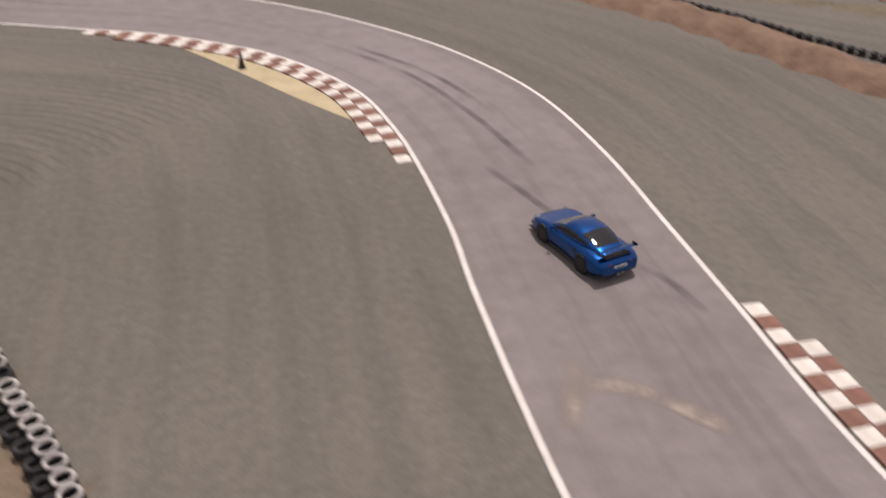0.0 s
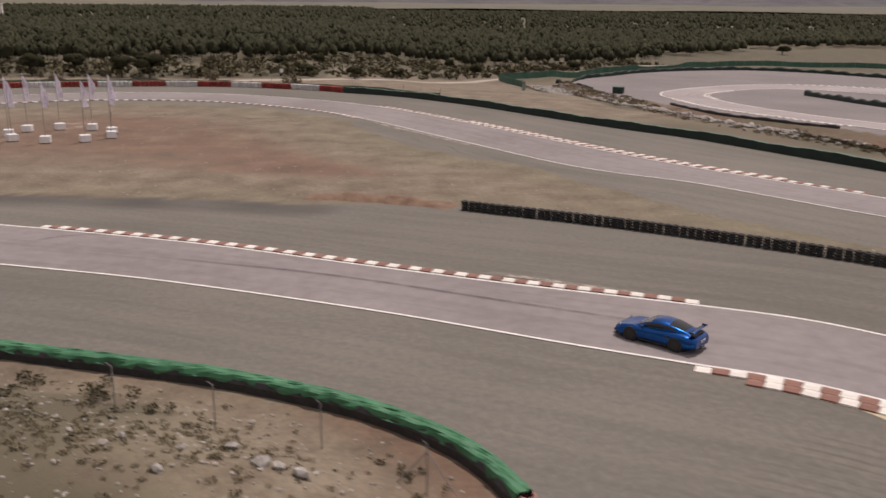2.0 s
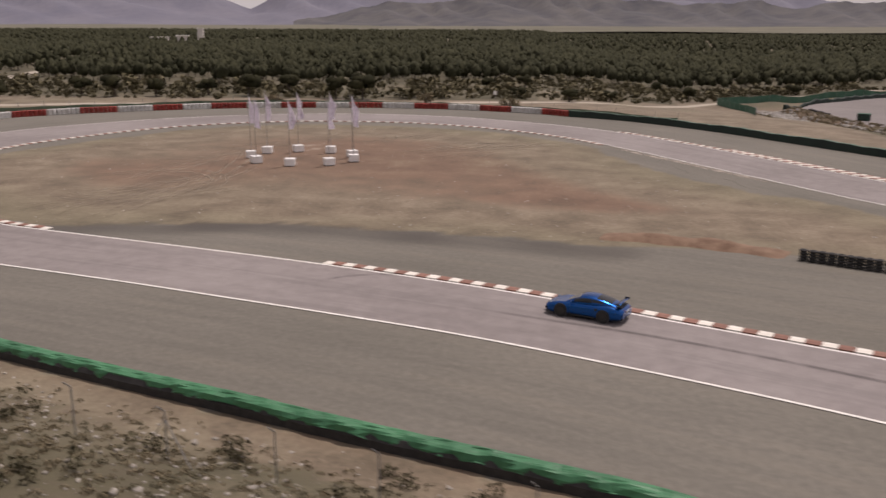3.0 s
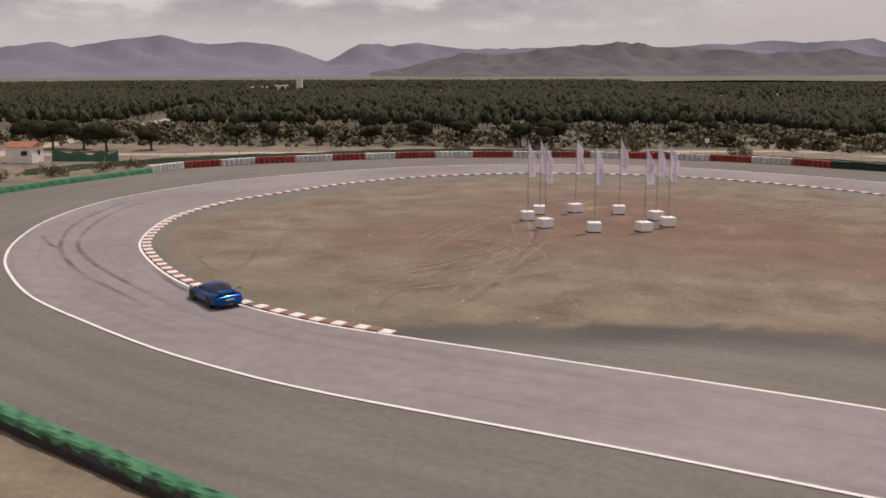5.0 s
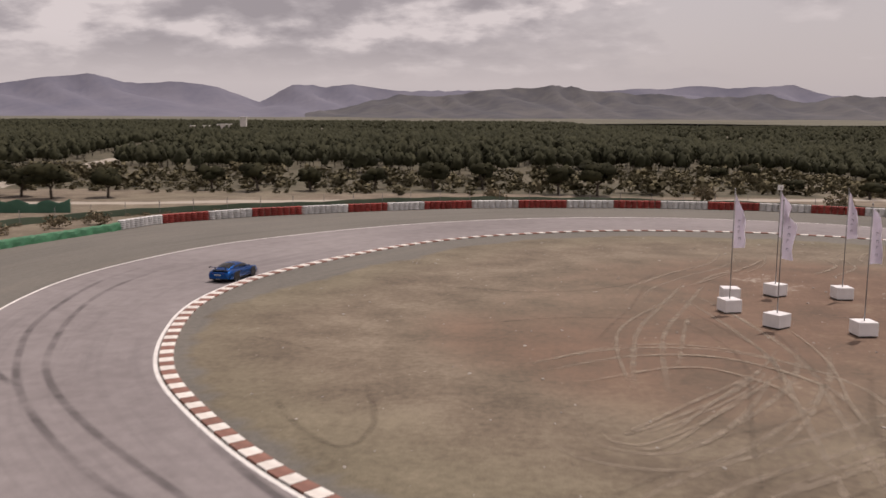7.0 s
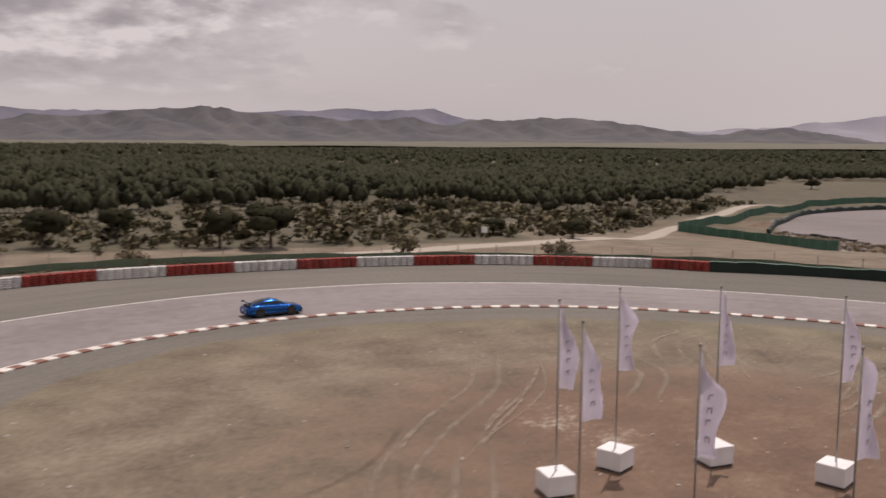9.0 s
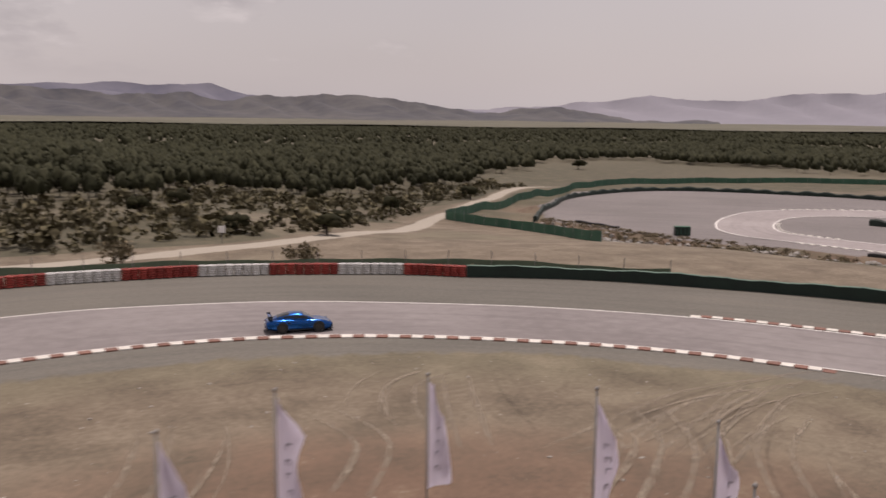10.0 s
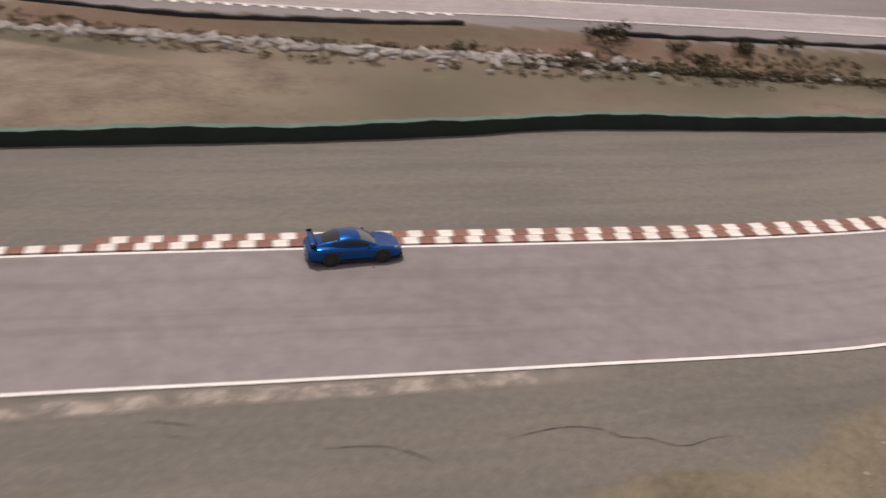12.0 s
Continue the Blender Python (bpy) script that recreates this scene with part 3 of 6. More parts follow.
BLOCK, ROW = 0.79, 0.72
MESH_W = kerb_block_mesh("kerb_block", M_KERB_W, BLOCK, ROW, 0.075)
MESH_R = kerb_block_mesh("kerb_block", M_KERB_R, BLOCK, ROW, 0.075)


def kerb(label, path, side, rows, second=None):
    """A kerb of red and white blocks on the outer side (side: 1 left, -1 right) of an edge; second: the stretch with a second row."""
    thing = new("kerb")
    tagged(thing, label, "kerb", group="kerbs of the circuit")
    for r in range(rows):
        base = spline(shift(path, side * (0.06 + ROW * (r + 0.5))), BLOCK)
        ang = tangents(base)
        n = len(base) - 1
        for i in range(n):
            f = i / max(n - 1, 1)
            if r == 1 and second and not (second[0] <= f <= second[1]):
                continue
            p = (base[i] + base[i + 1]) / 2
            ob = new("block", MESH_W if (i + r) % 2 == 0 else MESH_R)
            ob.parent = thing
            # tapered ends: the first and last blocks sink to the asphalt
            low = 0.055 if i in (0, n - 1) else 0.0
            ob.matrix_basis = pose(p[0], p[1], 0.015 - low, 0, 0, math.degrees(math.atan2(ang[i][1], ang[i][0])))
    return thing


kerb("double row of red and white kerb blocks beside yellow gravel", between(LINE_L, (35.25, 12.46), (21.13, 36.21)), 1, 2, (0.06, 0.94))
kerb("double row of red and white kerb blocks on the outer edge", between(LINE_R, (42.35, -26.04), (42.76, -1.41)), -1, 2, (0.0, 0.93))
kerb("single row of red and white kerb blocks along a straight", between(LINE_R, (24.11, 45.1), (-19.38, 65.67)), -1, 1)
kerb("long curved row of red and white kerb blocks round the infield", between(LINE_R, (-43.38, 72.73), (4.08, 128.94)), -1, 1)
kerb("red and white kerb blocks widening to two rows", between(LINE_L, (6.7, 143.7), (50.6, 74.0)), 1, 2, (0.26, 0.9))

kerb("single row of red and white kerb blocks on the return straight", between(LINE_R, (59.0, 50.0), (82, 19)), -1, 1)

# yellow gravel wedge beside the first kerb
def yellow_wedge():
    a = between(shift(LINE_L, 1.52), (33.71, 16.98), (24.86, 32.75))[::1]
    b = spline([(33.91, 17.28), (33.25, 18.41), (31.63, 21.26), (29.76, 24.93), (27.6, 29.05), (25.45, 32.84)], 0.5)
    k = np.linspace(0, 1, 60)
    a = np.stack([np.interp(k, np.linspace(0, 1, len(a)), a[:, j]) for j in range(2)], 1)
    b = np.stack([np.interp(k, np.linspace(0, 1, len(b)), b[:, j]) for j in range(2)], 1)
    v, f = ribbon(a, b, 0.02, 0.012)
    tagged(mesh_from("gravel_strip", v, f, M_SAND_Y), "strip of yellow gravel beside the kerb", "gravel", kind="structure")


yellow_wedge()

# ---- barriers ----
def tyre_stack_mesh(name, mats, layers=3, radius=0.31, tube=0.1, seg=12, ring=6):
    bm = bmesh.new()
    for k in range(layers):
        z0 = tube + k * tube * 2.05
        rows = []
        for i in range(seg):
            a = 2 * math.pi * i / seg
            row = []
            for j in range(ring):
                b = 2 * math.pi * j / ring
                r = radius - tube + tube * math.cos(b)
                row.append(bm.verts.new((r * math.cos(a) + 0.012 * math.sin(k * 5), r * math.sin(a), z0 + tube * math.sin(b))))
            rows.append(row)
        for i in range(seg):
            for j in range(ring):
                f = bm.faces.new((rows[i][j], rows[(i + 1) % seg][j], rows[(i + 1) % seg][(j + 1) % ring], rows[i][(j + 1) % ring]))
                f.smooth = True
                f.material_index = k % len(mats)
    me = bpy.data.meshes.new(name)
    bm.to_mesh(me)
    bm.free()
    for m in mats:
        me.materials.append(m)
    return me


STACK_BLACK = tyre_stack_mesh("tyre_stack", [M_RUBBER], 4)
STACK_WHITE = tyre_stack_mesh("tyre_stack", [M_TYRE_W], 5, radius=0.42)
STACK_RED = tyre_stack_mesh("tyre_stack", [M_TYRE_R], 5, radius=0.42)
STACK_BANK_W = tyre_stack_mesh("tyre_stack", [M_RUBBER, M_RUBBER, M_RUBBER, M_TYRE_D], 4, radius=0.34, tube=0.068)
STACK_BANK_R = tyre_stack_mesh("tyre_stack", [M_RUBBER, M_TYRE_R, M_TYRE_R, M_TYRE_F], 4, radius=0.34, tube=0.068)
STACK_BANK_B = tyre_stack_mesh("tyre_stack", [M_RUBBER], 4, radius=0.34, tube=0.068)
STACK_BEHIND = tyre_stack_mesh("tyre_stack", [M_RUBBER], 2, radius=0.33, tube=0.09)


def tyre_wall(label, path, step, pick, group=""):
    wall = new("tyre_wall")
    tagged(wall, label, "tyre wall", group=group)
    base = spline(path, step)
    rnd = random.Random(len(base))
    for i, p in enumerate(base):
        ob = new("tyre_stack", pick(i))
        ob.parent = wall
        ob.matrix_basis = pose(p[0] + rnd.uniform(-0.03, 0.03), p[1] + rnd.uniform(-0.03, 0.03), 0.005, rnd.uniform(-2, 2), rnd.uniform(-2, 2), rnd.uniform(0, 360))
    return wall


tyre_wall("long row of stacked black tyres on the infield edge", TYRES, 0.6, lambda i: STACK_BLACK)
# counted from the tarpaulin's end: red, white, red, then white
BANK_COLOURS = ([STACK_BANK_R] * 5 + [STACK_BANK_W] * 8 + [STACK_BANK_R] * 9 + [STACK_BANK_W] * 200)[:len(spline(BANK, 0.66))][::-1]
tyre_wall("stacked tyres with white and red painted tops along a dirt bank", BANK, 0.66, lambda i: BANK_COLOURS[i] if i % 11 else STACK_BANK_B)

SIDE = 0.45 if not enclosed(*shift(BANK, 1.5)[len(BANK) // 2]) else -0.45
tyre_wall("second row of loose black tyres sunk into the dirt bank", shift(BANK, SIDE), 0.83, lambda i: STACK_BEHIND)


def far_barrier():
    """Red and white lengths of painted tyre stacks, in turn."""
    starts = [(-93.4, 152.3), (-85.5, 160.6), (-75, 167.3), (-65.9, 172.2), (-53.5, 176), (-40.6, 177.7), (-28, 177.6), (-15.6, 174.9), (-4, 169.6)]
    d = np.r_[0, np.cumsum(np.linalg.norm(np.diff(FAR, axis=0), axis=1))]
    at = [d[((FAR - np.array(s)) ** 2).sum(1).argmin()] for s in starts] + [d[-1] + 6]
    cuts = [(0.0, at[0], 0)]
    for a, b in zip(at, at[1:]):
        mid = a + (b - a) * 0.51
        cuts += [(a, min(mid, d[-1]), 1), (mid, b, 0)]
    for a, b, red in cuts:
        if a >= d[-1] - 1 or b - a < 1:
            continue
        b = min(b, d[-1])
        k = max(2, int((b - a) / 0.72))
        s = np.linspace(a + 0.4, b - 0.4, k)
        path = np.stack([np.interp(s, d, FAR[:, 0]), np.interp(s, d, FAR[:, 1])], 1)
        wall = new("tyre_wall")
        tagged(wall, "length of %s painted tyre stacks beside the run-off" % ("red" if red else "white"), "tyre wall", group="red and white barrier lengths")
        rnd = random.Random(int(a * 10))
        for p in path:
            ob = new("tyre_stack", STACK_RED if red else STACK_WHITE)
            ob.parent = wall
            ob.matrix_basis = pose(p[0], p[1] + rnd.uniform(-0.04, 0.04), 0.005, rnd.uniform(-2, 2), rnd.uniform(-2, 2), rnd.uniform(0, 360))


far_barrier()


def tarpaulin_barrier():
    """Rows of tyres under a creased green tarpaulin that leaves their back bare."""
    thing = new("tarpaulin_barrier")
    tagged(thing, "tyre barrier under a creased green tarpaulin beside a dirt bank", "barrier")
    path = TARP
    t = tangents(path)
    nrm = np.stack([-t[:, 1], t[:, 0]], 1)
    rs = np.random.RandomState(4)
    fold = np.convolve(rs.normal(0, 1, len(path) + 4), np.ones(5) / 5, "valid")
    prof = [(-0.62, 0.0), (-0.52, 0.35), (-0.40, 0.62), (-0.26, 0.74), (-0.08, 0.77), (0.10, 0.76), (0.26, 0.74), (0.42, 0.73), (0.56, 0.66), (0.63, 0.46), (0.65, 0.33)]
    verts, faces, k = [], [], len(prof)
    for i, p in enumerate(path):
        for j, (o, h) in enumerate(prof):
            crease = 0.045 * math.sin(i * 1.9 + j * 0.8) + 0.06 * fold[i] + rs.uniform(-0.035, 0.035)
            hem = 0.14 * fold[i] if j == k - 1 else 0.0
            q = p + nrm[i] * (o * 0.70 + crease * 1.1)
            verts.append((q[0], q[1], max(h + (crease if j else 0) * 0.8 + hem, -0.01)))
    for i in range(len(path) - 1):
        for j in range(k - 1):
            faces.append((i * k + j, (i + 1) * k + j, (i + 1) * k + j + 1, i * k + j + 1))
    sheet = mesh_from("tarpaulin", verts, faces, M_TARP, thing)
    sheet["label"] = "creased green tarpaulin"
    verts, faces = [], []
    for i, p in enumerate(path):
        b = 0.05 * abs(math.sin(i * 0.8))
        for o, h in ((-0.2, -0.02), (-0.15, 0.6), (0.33 + b, 0.58), (0.45 + b, 0.36), (0.43 + b, -0.02)):
            q = p + nrm[i] * o
            verts.append((q[0], q[1], h))
    for i in range(len(path) - 1):
        for j in range(4):
            faces.append((i * 5 + j, (i + 1) * 5 + j, (i + 1) * 5 + j + 1, i * 5 + j + 1))
    mesh_from("tyre_core", verts, faces, M_RUBBER, thing)["label"] = "black tyres under the sheet"


tarpaulin_barrier()


def dark_barrier():
    thing = new("belt_barrier")
    tagged(thing, "low dark green rubber belt barrier with a pale green top edge", "barrier")
    for nm, mat, z0, z1, w in (("belt", M_BELT, 0.0, 1.0, 0.28), ("top_edge", M_LIP, 1.0, 1.035, 0.295)):
        t = tangents(DARK)
        nrm = np.stack([-t[:, 1], t[:, 0]], 1)
        verts, faces = [], []
        for i, p in enumerate(DARK):
            hz = 0.07 * math.sin(i * 0.21) + 0.035 * math.sin(i * 0.83 + 1) + 0.02 * math.sin(i * 2.3)
            ww = w + 0.03 * math.sin(i * 0.57)
            for o, z in ((-ww, z0), (-ww, z1 + hz), (ww, z1 + hz), (ww, z0)):
                q = p + nrm[i] * o
                zz = z + (hz if z0 > 0 and z == z0 else 0)
                verts.append((q[0], q[1], zz - (0.02 if z0 == 0 and z == 0 else 0)))
        for i in range(len(DARK) - 1):
            for j in range(4):
                faces.append((i * 4 + j, i * 4 + (j + 1) % 4, (i + 1) * 4 + (j + 1) % 4, (i + 1) * 4 + j))
        faces += [(0, 1, 2, 3), tuple((len(DARK) - 1) * 4 + j for j in (3, 2, 1, 0))]
        mesh_from(nm, verts, faces, mat, thing)


dark_barrier()

# ---- flags on white boxes ----
BOXES = [(-39.08, 111.88), (-38.22, 115.77), (-37.2, 107.86), (-34.78, 117.59), (-32.8, 106.35), (-30.51, 116.99), (-28.5, 107.22), (-27.12, 113.75), (-26.26, 110.27)]


def rounded_box(bm, sx, sy, sz, at=(0, 0, 0), bevel=0.02, seg=2):
    r = bmesh.ops.create_cube(bm, size=1.0)
    bmesh.ops.transform(bm, matrix=Matrix.Translation(at) @ Matrix.Diagonal((sx, sy, sz, 1)), verts=r["verts"])
    if bevel:
        es = list({e for v in r["verts"] for e in v.link_edges})
        bmesh.ops.bevel(bm, geom=es, offset=bevel, segments=seg, affect="EDGES")


def tube(bm, p, q, r0, r1, seg=8):
    """A tapered rod from p to q."""
    p, q = Vector(p), Vector(q)
    r = bmesh.ops.create_cone(bm, cap_ends=True, segments=seg, radius1=r0, radius2=r1, depth=(q - p).length)
    m = Matrix.Translation((p + q) / 2) @ (q - p).to_track_quat("Z", "Y").to_matrix().to_4x4()
    bmesh.ops.transform(bm, matrix=m, verts=r["verts"])


def flag_mesh(seed):
    """Cloth hung from the pole's upper part, folded by the wind, with a thickness."""
    rnd = random.Random(seed)
    bm = bmesh.new()
    nz, nx = 22, 7
    grid = []
    for i in range(nz + 1):
        v = i / nz                      # 0 top, 1 foot
        w = 0.78 * (0.16 + 0.84 * min(1, v * 3.0)) if v < 0.3 else 0.78
        fold = 0.16 * math.sin(v * 7 + seed)
        row = []
        for j in range(nx + 1):
            u = j / nx
            y = 0.16 * math.sin(u * 4.6 + v * 5 + seed * 1.7) * u + fold * u * u
            x = 0.05 + u * w * (0.82 + 0.1 * math.sin(v * 9 + seed * 2))
            z = 7.3 - v * 3.2 - 0.28 * u * (1 - v) - 0.12 * u * math.sin(v * 6 + seed)
            row.append(bm.verts.new((x, y, z)))
        grid.append(row)
    for i in range(nz):
        for j in range(nx):
            f = bm.faces.new((grid[i][j], grid[i + 1][j], grid[i + 1][j + 1], grid[i][j + 1]))
            f.smooth = True
    bmesh.ops.solidify(bm, geom=bm.faces[:], thickness=0.004)
    return bm, grid


def flag_mark(seed, k, v):
    """One unreadable dark mark on the cloth, seen on both faces."""
    bm = bmesh.new()

    def surf(u, v):
        w = 0.78 * (0.16 + 0.84 * min(1, v * 3.0)) if v < 0.3 else 0.78
        y = 0.16 * math.sin(u * 4.6 + v * 5 + seed * 1.7) * u + 0.16 * math.sin(v * 7 + seed) * u * u
        return Vector((0.05 + u * w * (0.82 + 0.1 * math.sin(v * 9 + seed * 2)), y, 7.3 - v * 3.2 - 0.28 * u * (1 - v) - 0.12 * u * math.sin(v * 6 + seed)))
    for side in (0.014, -0.014):
        for u0, u1, v0, v1 in ((0.38, 0.60, v, v + 0.016), (0.38, 0.42, v, v + 0.055), (0.56, 0.61, v + 0.015, v + 0.055))[: 2 + k % 2]:
            steps = 3
            prev = None
            for i in range(steps + 1):
                u = u0 + (u1 - u0) * i / steps
                a, b = surf(u, v0), surf(u, v1)
                a.y += side
                b.y += side
                cur = (bm.verts.new(a), bm.verts.new(b))
                if prev:
                    bm.faces.new((prev[0], cur[0], cur[1], prev[1]))
                prev = cur
    return bm


def flag_stand(i, x, y):
    thing = new("flag_stand")
    rz = (17, 3, 40, 34, 8, 5, 28, 30, 15)[i]
    bm = bmesh.new()
    rounded_box(bm, 1.14, 1.14, 0.78, (0, 0, 0.465), 0.015, 1)
    part("box", bm, M_BOXWHITE, thing, "white square ballast box")
    # near-black slab under the box, standing in for the shade at its foot
    bm = bmesh.new()
    rounded_box(bm, 1.05, 1.05, 0.08, (0, 0, 0.04), 0, 1)
    part("base_shade", bm, M_DARKGAP, thing)
    bm = bmesh.new()
    tube(bm, (0, 0, 0.84), (0, 0, 7.45), 0.036, 0.028)
    part("pole", bm, M_STEEL, thing, "thin metal pole", smooth=True)
    bm = bmesh.new()
    bmesh.ops.create_uvsphere(bm, u_segments=8, v_segments=5, radius=0.06, matrix=Matrix.Translation((0, 0, 7.5)))
    part("cap", bm, M_STEEL, thing, smooth=True)
    bm, _ = flag_mesh(i)
    wind = -rz - 14 + (i * 37 % 17)
    fl = part("flag", bm, M_FLAG, thing, "white printed cloth flag blown in the wind")
    fl.matrix_basis = pose(0, 0, 0, 0, 0, wind)
    for k, v in enumerate((0.40, 0.53, 0.64, 0.79)):
        part("printed_mark", flag_mark(i, k, v), M_PRINT, fl, "dark unreadable mark")
    thing.matrix_basis = pose(x, y, 0, 0, 0, rz)
    tagged(thing, "white ballast box with tall pole and white flag on dirt", "flag", group="flags in a ring on the infield")


for i, (x, y) in enumerate(BOXES):
    flag_stand(i, x, y)

# ---- forest ----
def crown_template(seed, n, spread):
    """A crown of many small tilted leaf clumps in an uneven volume."""
    rs = np.random.RandomState(seed)
    v, f = [], []
    for k in range(n):
        d = rs.normal(size=3)
        d /= np.linalg.norm(d)
        r = rs.uniform(0.55, 1.0) * (1 + 0.22 * math.sin(d[0] * 5 + seed) + 0.18 * math.sin(d[1] * 6 + d[2] * 4))
        c = d * r * np.array([1, 1, 0.78])
        if c[2] < -0.45:
            c[2] = -0.45 + rs.uniform(-0.06, 0.06)
        a, b = rs.normal(size=3), rs.normal(size=3)
        a /= np.linalg.norm(a)
        b -= a * (a @ b)
        b /= np.linalg.norm(b)
        s = spread * rs.uniform(0.6, 1.3)
        i = len(v)
        v += [c + a * s, c + b * s, c - a * s * 0.9, c - b * s * 0.8]
        f.append((i, i + 1, i + 2, i + 3) if np.cross(a, b) @ d > 0 else (i, i + 3, i + 2, i + 1))
    return np.array(v), np.array(f)


def blob_template(seed, sub=1):
    bm = bmesh.new()
    bmesh.ops.create_icosphere(bm, subdivisions=sub, radius=1.0)
    rs = np.random.RandomState(seed)
    for v in bm.verts:
        k = 1 + rs.uniform(-0.3, 0.25)
        v.co *= k
        v.co.x *= 1 - 0.3 * max(v.co.z, 0)
        v.co.y *= 1 - 0.3 * max(v.co.z, 0)
        if v.co.z < -0.5:
            v.co.z = -0.5
    v = np.array([x.co[:] for x in bm.verts])
    f = np.array([[x.index for x in y.verts] for y in bm.faces])
    bm.free()
    return v, f


def scatter_mesh(name, mat, items, templates, label, category, soft=False):
    """items: rows of x, y, z, width, height, turn, template. All joined into one mesh of stuff."""
    V, F, N, base = [], [], [], 0
    rough = np.random.RandomState(len(items))
    for x, y, z, w, h, a, k in items:
        tv, tf = templates[int(k)]
        c, s = math.cos(a), math.sin(a)
        p = np.empty_like(tv)
        p[:, 0] = (tv[:, 0] * c - tv[:, 1] * s) * w + x
        p[:, 1] = (tv[:, 0] * s + tv[:, 1] * c) * w + y
        p[:, 2] = tv[:, 2] * h + z
        V.append(p)
        F += (tf + base).tolist()
        base += len(tv)
        if soft:
            d = (p - (x, y, z)) / (w, w, h) + rough.uniform(-0.55, 0.55, p.shape)
            N.append(d / np.maximum(np.linalg.norm(d, axis=1, keepdims=True), 1e-6))
    ob = mesh_from(name, np.vstack(V).tolist(), F, mat, smooth=soft)
    if soft:
        ob.data.normals_split_custom_set_from_vertices(np.vstack(N).tolist())
    return tagged(ob, label, category, kind="stuff")


def forest_zone(x, y):
    """How thick the wood grows at a place, 0 to 1."""
    edge = np.interp(x, [-400, -200, -139, -91, -54, -27, -7, 15, 45, 81, 132, 205, 267, 290, 310, 500], [330, 248, 254, 242, 246, 258, 268, 290, 305, 312, 362, 432, 438, 400, 280, 200])
    return (y > edge + 6 * np.sin(x * 0.11) + 4 * np.sin(x * 0.31)) | ((x > 262 + 6 * np.sin(y * 0.09)) & (y > 120))


def make_forest():
    rs = np.random.RandomState(5)
    near_t = [crown_template(s, 80, 0.17) for s in range(6)]
    mid_t = [blob_template(20 + s, 2) for s in range(6)]
    far_t = [blob_template(40 + s, 1) for s in range(6)]
    cores = [blob_template(60 + s, 2) for s in range(4)]
    near, mid, far, core, trunks = [], [], [], [], []

    def lay(n, x0, x1, y0, y1, out, lo, hi, with_core):
        xs, ys = rs.uniform(x0, x1, n), rs.uniform(y0, y1, n)
        ok = forest_zone(xs, ys)
        lane = abs(xs - np.interp(ys, [160, 247, 360, 520], [-134, -156, -188, -230])) < 7
        xs, ys = xs[ok & ~lane], ys[ok & ~lane]
        for x, y, g in zip(xs, ys, height(xs, ys)):
            h = rs.uniform(lo, hi)
            w = h * rs.uniform(0.27, 0.40)
            out.append((x, y, g + h * 0.56, w, h * 0.5, rs.uniform(0, 6.28), rs.randint(6)))
            if with_core:
                core.append((x, y, g + h * 0.56, w * 0.86, h * 0.43, rs.uniform(0, 6.28), rs.randint(4)))
                trunks.append((x, y, g, 0.13, h * 0.45, 0, 0))
    lay(3300, -260, 260, 236, 370, near, 3.6, 5.6, True)
    lay(8500, -420, 480, 360, 580, mid, 3.8, 5.8, False)
    lay(19000, -900, 1200, 570, 1500, far, 4.2, 6.6, False)
    lay(3500, 250, 700, 100, 420, mid, 3.8, 5.6, False)
    lay(5500, 550, 1500, -100, 700, far, 4.2, 6.6, False)
    lay(2500, -1100, -380, 150, 560, far, 4.2, 6.6, False)
    scatter_mesh("pine_wood_edge", M_PINE, near, near_t, "young dark green pines at the edge of a plantation", "forest", True)
    scatter_mesh("pine_wood_cores", M_PINE, core, cores, "shaded inner crowns of the young pines", "forest", True)
    scatter_mesh("pine_wood_middle", M_PINE, mid, mid_t, "dense pine plantation on the plain", "forest", True)
    scatter_mesh("pine_wood_far", M_PINE, far, far_t, "far pine plantation on the plain", "forest", True)
    rod = (np.array([(1, 0, 0), (-0.5, 0.87, 0), (-0.5, -0.87, 0), (0.6, 0, 1), (-0.3, 0.5, 1), (-0.3, -0.5, 1)], float),
           np.array([(0, 1, 4, 3), (1, 2, 5, 4), (2, 0, 3, 5)]))
    scatter_mesh("pine_trunks", M_BARK, trunks, [rod], "thin trunks of the young pines", "forest")
    # scrub on the open strip before the wood
    shrub_t = [crown_template(80 + s, 34, 0.3) for s in range(6)]
    shrubs = []
    while len(shrubs) < 1500:
        x, y = rs.uniform(-165, 110), rs.uniform(192, 315)
        if forest_zone(np.array(x), np.array(y)) or y < np.interp(x, [-165, -60, -20, 0, 20, 41, 60, 110], [190, 193, 197, 205, 226, 252, 270, 310]):
            continue
        h = rs.uniform(0.5, 1.5) if rs.rand() < 0.8 else rs.uniform(1.5, 2.8)
        shrubs.append((x, y, float(height(x, y)) + h * 0.4, h * rs.uniform(0.5, 0.9), h * 0.6, rs.uniform(0, 6.28), rs.randint(6)))
    scatter_mesh("scrub", M_SHRUB, shrubs, shrub_t, "olive and straw coloured scrub on dry grass", "shrub", True)


make_forest()


